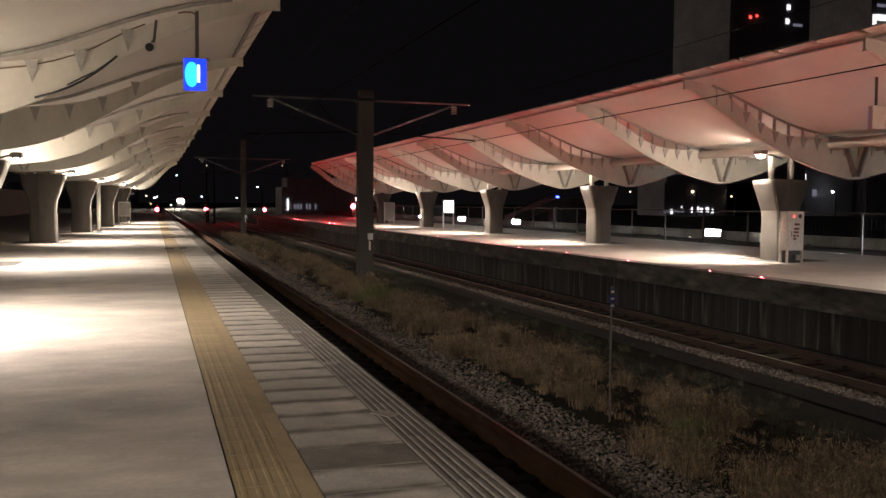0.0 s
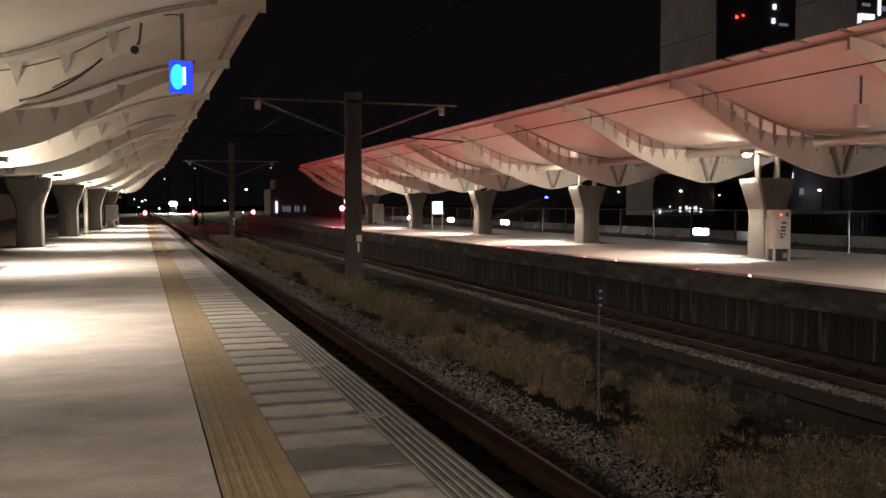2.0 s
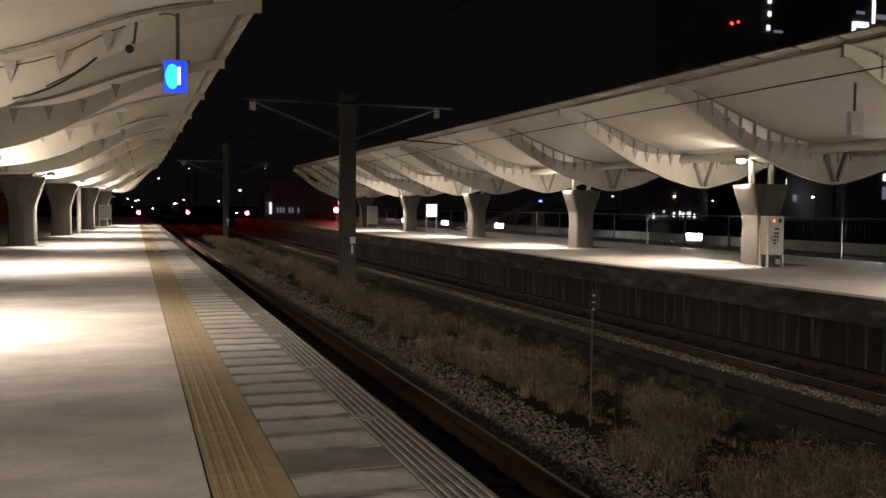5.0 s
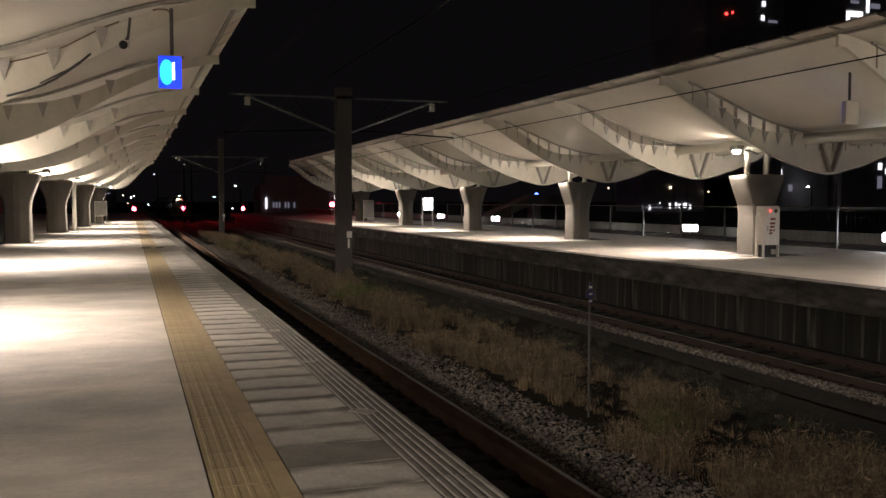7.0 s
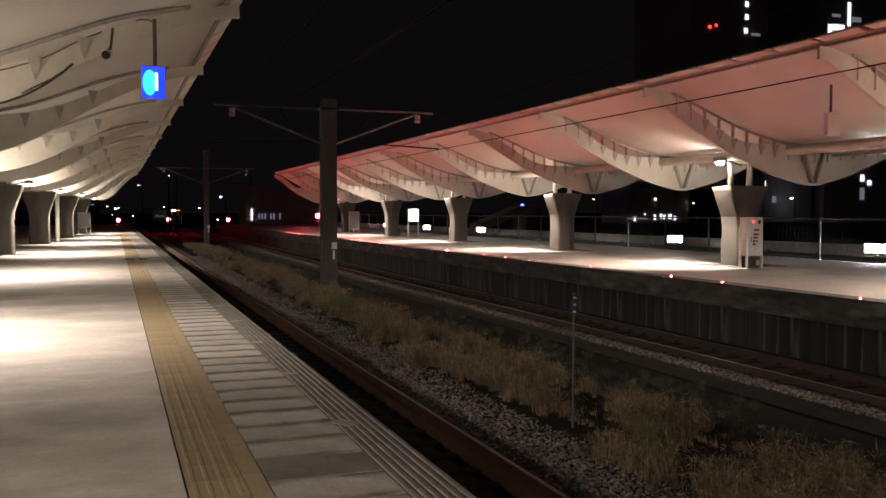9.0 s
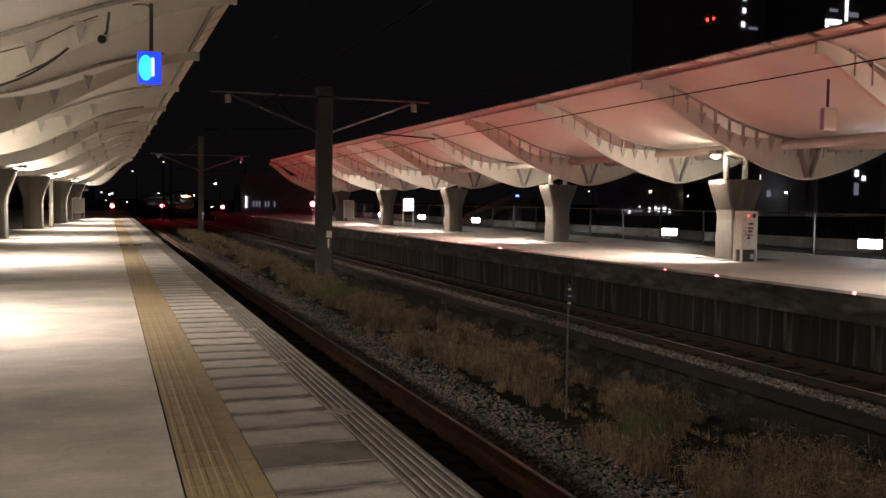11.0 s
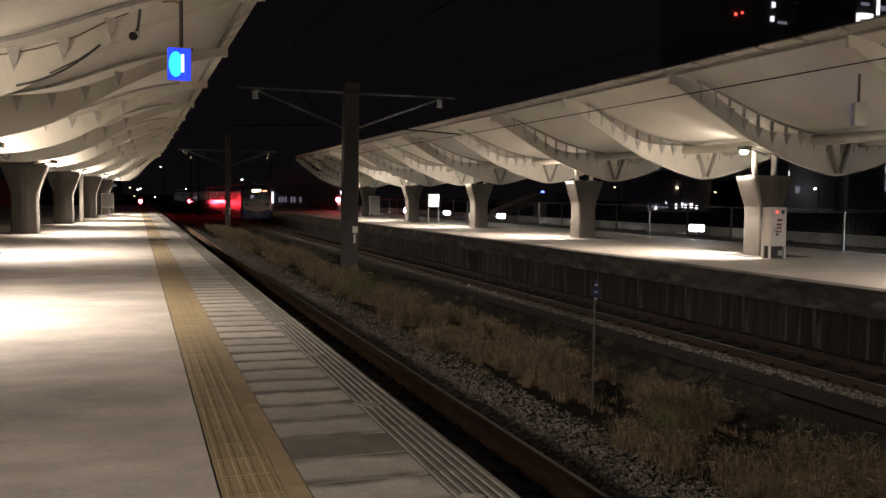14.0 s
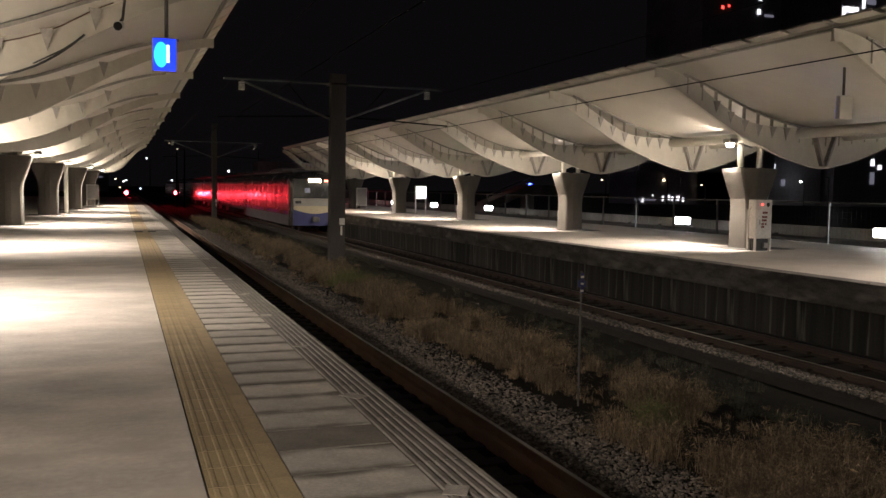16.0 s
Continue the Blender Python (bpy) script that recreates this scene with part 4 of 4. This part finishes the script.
def build_stair():
    step = box_mesh("stair_step", 0, 0.33, 0, 2.5, 0.9, 1.75, WALL_FAR)
    s = thing("footbridge_stair", "pale concrete stair rising to a footbridge in the distance", "stair", 33.4, 80, -1.3)
    for i in range(14):
        piece("stair_step", step, s, i * 0.33, 0, i * 0.13)
    bm = bmesh.new()
    rod(bm, (0, 0, 2.4), (4.6, 0, 4.2), 0.05, 6)
    part("handrail", bm, GALV, s)
    bm = bmesh.new()
    box(bm, 4.62, 9, 0, 2.5, 2.5, 3.5)
    part("landing", bm, WALL_FAR, s)
    bm = bmesh.new()
    box(bm, 4.7, 5.2, 0.2, 2.3, 0, 2.5)
    part("pier", bm, WALL_FAR, s)


# ---- the train ----
def section(w, z0, z1, top):
    """The outline of a carriage, seen along the track, from the lower left over the roof."""
    return [(-w, z0), (-w, z1), (-w * 0.985, z1 + 0.22), (-w * 0.90, z1 + 0.45), (-w * 0.62, top - 0.05), (0, top),
            (w * 0.62, top - 0.05), (w * 0.90, z1 + 0.45), (w * 0.985, z1 + 0.22), (w, z1), (w, z0)]


def loft(bm, rings):
    made = [[bm.verts.new((x, y, z)) for x, z in ring] for y, ring in rings]
    for a, b in zip(made, made[1:]):
        for i in range(len(a)):
            bm.faces.new((a[i], a[(i + 1) % len(a)], b[(i + 1) % len(a)], b[i]))
    bm.faces.new(made[0])
    bm.faces.new(made[-1][::-1])


def build_train():
    """Drawn with its front at y = 0, its cars behind it along +y, rail head at z = 0."""
    t = thing("train", "white and blue electric commuter train with dark front window", "train")
    T = 3.62
    side_window = box_mesh("side_window", -0.012, 0.0, -0.6, 0.6, 1.92, 2.72, TRAIN_GLASS, 0.004)
    door = box_mesh("door_leaf", -0.010, 0.0, -0.31, 0.31, 1.02, 2.95, TRAIN_SIDE, 0.004)
    door_glass = box_mesh("door_window", -0.014, -0.011, -0.2, 0.2, 1.95, 2.75, TRAIN_GLASS)
    for c in range(8):
        y0 = c * 20.3
        bm = bmesh.new()
        if c == 0:
            rings = [(y0 + 0.02, section(1.30, 0.42, 2.55, T - 0.36)), (y0 + 0.14, section(1.39, 0.38, 2.70, T - 0.14)), (y0 + 0.5, section(1.45, 0.38, 2.85, T)), (y0 + 19.8, section(1.45, 0.38, 2.85, T))]
        else:
            rings = [(y0, section(1.45, 0.80, 2.85, T)), (y0 + 19.8, section(1.45, 0.80, 2.85, T))]
        loft(bm, rings)
        car = part("carriage", bm, TRAIN_SIDE, t, "silver white carriage body")
        bm = bmesh.new()
        box(bm, -1.0, 1.0, y0 + (2.2 if c == 0 else 0.8), y0 + 19, T - 0.02, T + 0.10, 0.03)
        box(bm, -0.8, 0.8, y0 + 7, y0 + 11.5, T + 0.08, T + 0.28, 0.05)
        part("roof_equipment", bm, TRAIN_ROOF, car)
        for s in (-1, 1):
            bm = bmesh.new()
            box(bm, s * 1.452 - 0.005, s * 1.452 + 0.005, y0 + 0.8, y0 + 19.8, 1.05, 1.22)
            part("blue_stripe", bm, TRAIN_BLUE, car, "blue stripe")
            bm = bmesh.new()
            box(bm, s * 1.452 - 0.006, s * 1.452 + 0.006, y0 + 0.6, y0 + 19.8, 0.37 if c == 0 else 0.79, 1.02)
            part("skirt", bm, TRAIN_ROOF, car, "dark grey skirt")
            for k, dy in enumerate((3.2, 9.9, 16.6)):
                for e in (-0.32, 0.32):
                    d = piece("door_leaf", door, car, s * 1.451, y0 + dy + e, 0)
                    g = piece("door_window", door_glass, d)
                    if s > 0:
                        d.rotation_euler.z = math.pi
            for dy in (5.4, 7.4, 12.2, 14.2, 18.4, 1.7):
                if c == 0 and dy < 2:
                    continue
                w = piece("side_window", side_window, car, s * 1.451, y0 + dy, 0)
                if s > 0:
                    w.rotation_euler.z = math.pi
        for dy in (3.0, 16.8):
            bm = bmesh.new()
            box(bm, -1.05, 1.05, y0 + dy - 1.4, y0 + dy + 1.4, 0.32, 0.78, 0.05)
            b = part("bogie", bm, STEEL_DARK, car)
            for s in (-0.55, 0.55):
                for e in (-1.05, 1.05):
                    bm = bmesh.new()
                    rod(bm, (s - 0.06, y0 + dy + e, 0.43), (s + 0.06, y0 + dy + e, 0.43), 0.43, 20)
                    part("wheel", bm, STEEL_DARK, b)
        if c:
            bm = bmesh.new()
            box(bm, -0.6, 0.6, y0 - 0.52, y0 + 0.02, 1.05, 3.2, 0.05)
            part("gangway", bm, BLACK, car)
    # the front
    face = thing("cab_front", "", "")
    for key in ("label", "category"):
        if key in face:
            del face[key]
    face.parent = t
    bm = bmesh.new()
    box(bm, -1.27, 1.27, -0.03, 0.10, 2.02, 3.22, 0.06)
    part("windscreen", bm, TRAIN_GLASS, face, "dark front window")
    bm = bmesh.new()
    box(bm, -1.27, 1.27, -0.05, 0.10, 1.18, 2.0, 0.06)
    part("front_panel", bm, TRAIN_WHITE, face, "white front panel")
    bm = bmesh.new()
    pts = [(-1.26 + 2.52 * i / 16, 1.36 - 0.26 * math.sin(math.pi * i / 16)) for i in range(17)]
    extrude_y(bm, [(-1.26, 1.56)] + pts + [(1.26, 1.56)], -0.062, 0.05)
    part("cream_band", bm, TRAIN_CREAM, face, "cream curved band")
    bm = bmesh.new()
    extrude_y(bm, [(-1.3, 0.40), (-1.3, 1.355)] + [(x * 1.03, z - 0.004) for x, z in pts] + [(1.3, 1.355), (1.3, 0.40)], -0.07, 0.12)
    part("apron", bm, TRAIN_BLUE, face, "dark blue apron")
    bm = bmesh.new()
    box(bm, -0.40, 0.34, -0.05, -0.032, 2.98, 3.16)
    part("destination_display", bm, DISPLAY, face, "glowing amber destination display")
    bm = bmesh.new()
    box(bm, 0.55, 0.92, -0.05, -0.032, 2.99, 3.12)
    part("number_display", bm, DISPLAY_RED, face, "glowing red number display")
    for s in (-1, 1):
        bm = bmesh.new()
        rod(bm, (s * 0.55 - 0.2, -0.045, 2.08), (s * 0.55 + 0.12, -0.045, 2.66), 0.012, 6)
        part("wiper", bm, BLACK, face)
        bm = bmesh.new()
        box(bm, s * 1.0 - 0.17, s * 1.0 + 0.17, -0.075, -0.05, 1.70, 1.86, 0.01)
        part("lamp_cluster", bm, BLACK, face, "dark unlit lamp cluster")
    bm = bmesh.new()
    box(bm, -0.2, 0.2, -0.45, 0.0, 0.62, 0.92, 0.05)
    part("coupler", bm, STEEL_DARK, face)
    bm = bmesh.new()
    box(bm, -0.62, -0.30, -0.045, -0.032, 2.35, 2.62)
    part("cab_light", bm, WINDOW_DIM, face, "dimly lit cab interior")
    # two high beams, discs enlarged to imitate glare, that turn away into the body
    lamps = []
    for s in (-0.26, 0.26):
        bm = bmesh.new()
        rod(bm, (0, -0.06, 0), (0, 0.06, 0), 0.62, 28)
        lamp = part("high_beam", bm, BLACK, t, "high beam lamp, its disc enlarged to imitate glare")
        bm = bmesh.new()
        rod(bm, (0, -0.075, 0), (0, -0.062, 0), 0.60, 28)
        part("beam_lens", bm, HEAD_BEAM, lamp, "glowing lens enlarged to imitate glare")
        lamp.location = (s, 0.16, 3.34)
        lamps.append(lamp)
    return t, lamps


# ---- things, space by space ----
for y, half, top in ((29.6, 0.26, 5.36), (72.3, 0.20, 6.45)):
    build_catenary_pole(y, half, top)
build_wires()
build_number_sign(0.57, 13.2, 3.35, 0, 4.25, GUTTER)
build_number_sign(13.83, 14.34, 3.33, 180, 4.17, SOFFIT)
build_cctv(-0.02, 12.6, 3.55)
build_cable("hanging_cable", "black cable sagging under the canopy", [(-0.47, 13.25, 3.57), (-0.62, 13.24, 3.43), (-0.77, 13.24, 3.31), (-0.93, 13.24, 3.20), (-1.09, 13.24, 3.11), (-1.3, 13.24, 3.02), (-1.53, 13.25, 2.95)], 0.017)
build_cable("hanging_cable", "black cable sagging under the canopy", [(-0.50, 13.27, 3.54), (-0.75, 13.27, 3.35), (-0.93, 13.27, 3.25), (-1.12, 13.27, 3.14)], 0.012)
build_cable("wall_conduit", "thin brown conduit clipped along the canopy rib", [(-0.10, 13.30, 4.04), (-0.14, 13.35, 4.03), (-0.34, 13.355, 3.94), (-0.54, 13.355, 3.82), (-0.76, 13.355, 3.69), (-0.97, 13.355, 3.59), (-1.28, 13.355, 3.48), (-1.6, 13.355, 3.39), (-2.1, 13.355, 3.31)], 0.010)
build_cable("sign_conduit", "thin bent conduit feeding the hanging sign", [(0.60, 13.2, 4.13), (0.59, 13.22, 4.20), (0.54, 13.25, 4.24), (0.44, 13.30, 4.25), (0.36, 13.355, 4.24)], 0.012)
build_board(-1.96, 67.2, 0.84, 1.52, 0.48, False, "pale upright notice board on the platform")
build_board(17.45, 52.4, 0.72, 1.78, 0.95, True, "white lit sign board on two posts")
build_board(17.2, 66.0, 0.8, 1.6, 0.25, False, "pale notice board beside a column")
build_board(18.0, 80.0, 0.8, 2.12, 1.68, True, "small white lit sign board on posts")
build_pipe_post()
build_cabinet()
row = build_warning_lights()
build_marker()
build_signal(0.5, 130.0, 0.47, -1.4, "red railway signal beside the near track")
build_signal(7.1, 130.0, 0.55, -1.4, "red dwarf signal between the tracks")
build_signal(15.4, 131.0, 0.48, -1.4, "red railway signal beyond the platform")
build_signal(19.6, 90.0, 1.20, 0.0, "red signal at the platform end")
red = bpy.data.lights.new("signal_light", "SPOT")
red.energy, red.color, red.shadow_soft_size = 1300.0, (1.0, 0.03, 0.05), 0.16
red.spot_size, red.spot_blend = radians(30), 1.0
near_red = red.copy()
near_red.energy = 600.0
new("signal_light", near_red).matrix_basis = look((0.75, 129.6, 0.47), (9.3, 72, 1.3))
new("signal_light", red).matrix_basis = look((7.2, 129.6, 0.55), (9.3, 104, 1.3))
build_fence()
build_west_wall()
build_guard_rail()
for k in range(-1, 7):
    build_ground_lamp(22.8 + k * 11.4)

build_tower("apartment_tower", "dark high apartment tower with few lit windows", 108, 127, 150, 170, 75,
            [(121.7, 41.4, 0.8, 1.0, 1), (121.7, 44.0, 0.8, 1.0, 1), (121.5, 38.6, 0.8, 1.0, 1), (121.3, 33.0, 0.5, 0.7, 1), (124.0, 38.0, 2.2, 0.5, 0), (112.7, 38.8, 0.5, 0.5, 2), (114.2, 39.2, 0.35, 0.35, 2)])
build_tower("lit_tower", "tall building with brightly lit upper floors", 142.5, 160, 150, 170, 75,
            [(145.5, 41.0, 3.4, 1.2, 1), (145.0, 43.5, 2.2, 0.6, 0), (148.5, 44.0, 0.8, 5.0, 1), (143.3, 40.2, 0.9, 2.6, 1), (150.5, 43.0, 2.6, 1.0, 0), (153.0, 5.6, 1.2, 2.6, 0), (153.0, 9.0, 1.0, 1.4, 1), (155.0, 8.0, 1.0, 1.0, 1)])
build_tower("dark_block", "dark apartment block with two lit windows", 122.5, 141, 152, 170, 30, [(126.5, 7.6, 0.9, 1.2, 1), (128.3, 7.6, 0.9, 1.2, 1), (131.0, 4.3, 1.0, 1.4, 0)])
build_tower("shop_row", "low dark shops with bright cool lights", 94, 121, 150, 160, 6,
            [(100.2, 0.6, 0.35, 1.0, 1), (101.6, 0.8, 0.4, 0.9, 1), (102.4, 0.6, 0.5, 0.8, 1), (103.7, 0.7, 0.7, 0.9, 1), (104.9, 0.4, 0.4, 0.8, 1), (95.6, 0.3, 0.4, 0.9, 1), (97.9, 1.2, 0.2, 0.3, 1)] + [(79.5 + 14.6 + k * 1.0, 0.4, 0.6, 0.5, 0) for k in range(5)])
build_tower("low_station_building", "low building with a row of dim windows", 20.5, 33, 150, 158, 4.2,
            [(21.5, 1.2, 0.28, 1.9, 1)] + [(22.7 + k * 0.5, 0.9, 0.22, 0.9, 0) for k in (0, 1, 2, 4, 5, 7)])
build_tower("dim_sheds", "low dark sheds far down the line", -60, -6, 420, 440, 8, [(-12.0, 5.2, 1.4, 0.5, 0), (-9.0, 5.0, 1.4, 0.5, 0)])
for x, y, top, m, r in ((101.2, 150, 4.2, LENS_FAR_WARM, 0.28), (102.9, 148, 4.9, GALV, 0.1), (139.4, 148, 5.5, GALV, 0.1), (72.2, 150, 2.9, LENS_BLUE, 0.35), (7.6, 120, 6.3, LENS_FAR_WARM, 0.07),
                        (6.7, 121, 7.1, LENS_FAR_WARM, 0.04), (7.0, 250, 8.7, LENS_FAR, 0.17), (7.5, 131, 2.3, LENS_FAR, 0.10), (16.6, 180, 2.4, LENS_FAR, 0.14), (20.7, 180, 4.6, LENS_FAR, 0.22),
                        (20.05, 180, 0.1, LENS_FAR, 0.16), (-0.8, 250, 3.1, LENS_FAR_WARM, 0.2), (1.2, 250, 2.55, LENS_FAR, 0.22), (1.9, 250, 2.85, LENS_FAR, 0.16), (0.3, 250, 0.9, LENS_FAR_WARM, 0.16), (5.5, 250, 0.65, LENS_FAR, 0.18), (24.5, 180, 0.0, LENS_FAR, 0.17), (27.5, 180, 0.0, LENS_FAR, 0.17), (25.6, 180, 9.0, LENS_FAR_WARM, 0.08), (29.7, 180, 3.7, LENS_FAR, 0.1),
                        (32.3, 180, 4.0, LENS_FAR, 0.22), (109.4, 149, 3.4, LENS_FAR_WARM, 0.18), (117.0, 149, 2.9, LENS_FAR, 0.12), (133.9, 149, 4.5, LENS_FAR, 0.3), (86.8, 149, 4.0, LENS_FAR_WARM, 0.16)):
    build_street_lamp(x, y, top, m, r)
build_stair()
train, beams = build_train()

# ---- stuff and pieces of the setting ----
scatter_stones("near_gravel", "grey ballast stones beside the near track", 3.96, 5.4, 4.5, 60, lambda x: float(np.interp(x, [3.9, 4.45, 4.8, 5.3], [-1.27, -1.28, -1.335, -1.30])), 34000, 0.024, 11)
scatter_stones("far_gravel", "pale ballast stones along the far track", 9.57, 10.08, 8, 90, lambda x: -1.24, 7500, 0.028, 12)
build_growth()
pave_near(platform_near)

# the red warning lights start to turn up and to turn over at these times
TURN_UP = (1.5, 3.7, 5.8, 8.0, 10.15, 12.3, 14.5)
TURN_OVER = (0.4, 2.6, 4.75, 6.87, 9.0, 11.15, 13.3, 15.5)


def motions():
    face = lambda ry: pose(12.40, 0, 0.006, 0, ry, 0)
    rows = [(0.0, face(0))]
    for t, up in sorted([(t, True) for t in TURN_UP] + [(t, False) for t in TURN_OVER]):
        rows += [(t + k / 30, face(180 - 60 * k if up else 60 * k)) for k in range(4)]
    rows.append((16.0, face(180)))
    walk(row, rows)
    walk(train, [(t, pose(10.76, 52.2 + 16.0 * (16 - t) + 0.28 * (16 - t) ** 2, RAIL)) for t in range(17)])
    for lamp, x in zip(beams, (-0.62, 0.62)):
        walk(lamp, [(0.0, pose(x, -0.06, 3.1)), (2.3, pose(x, -0.06, 3.1)), (2.4, pose(x, 0.6, 2.6, -60)), (2.5, pose(x, 1.1, 2.2, -120)), (2.6, pose(x, 1.4, 2.0, -180)), (16.0, pose(x, 1.4, 2.0, -180))])


motions()
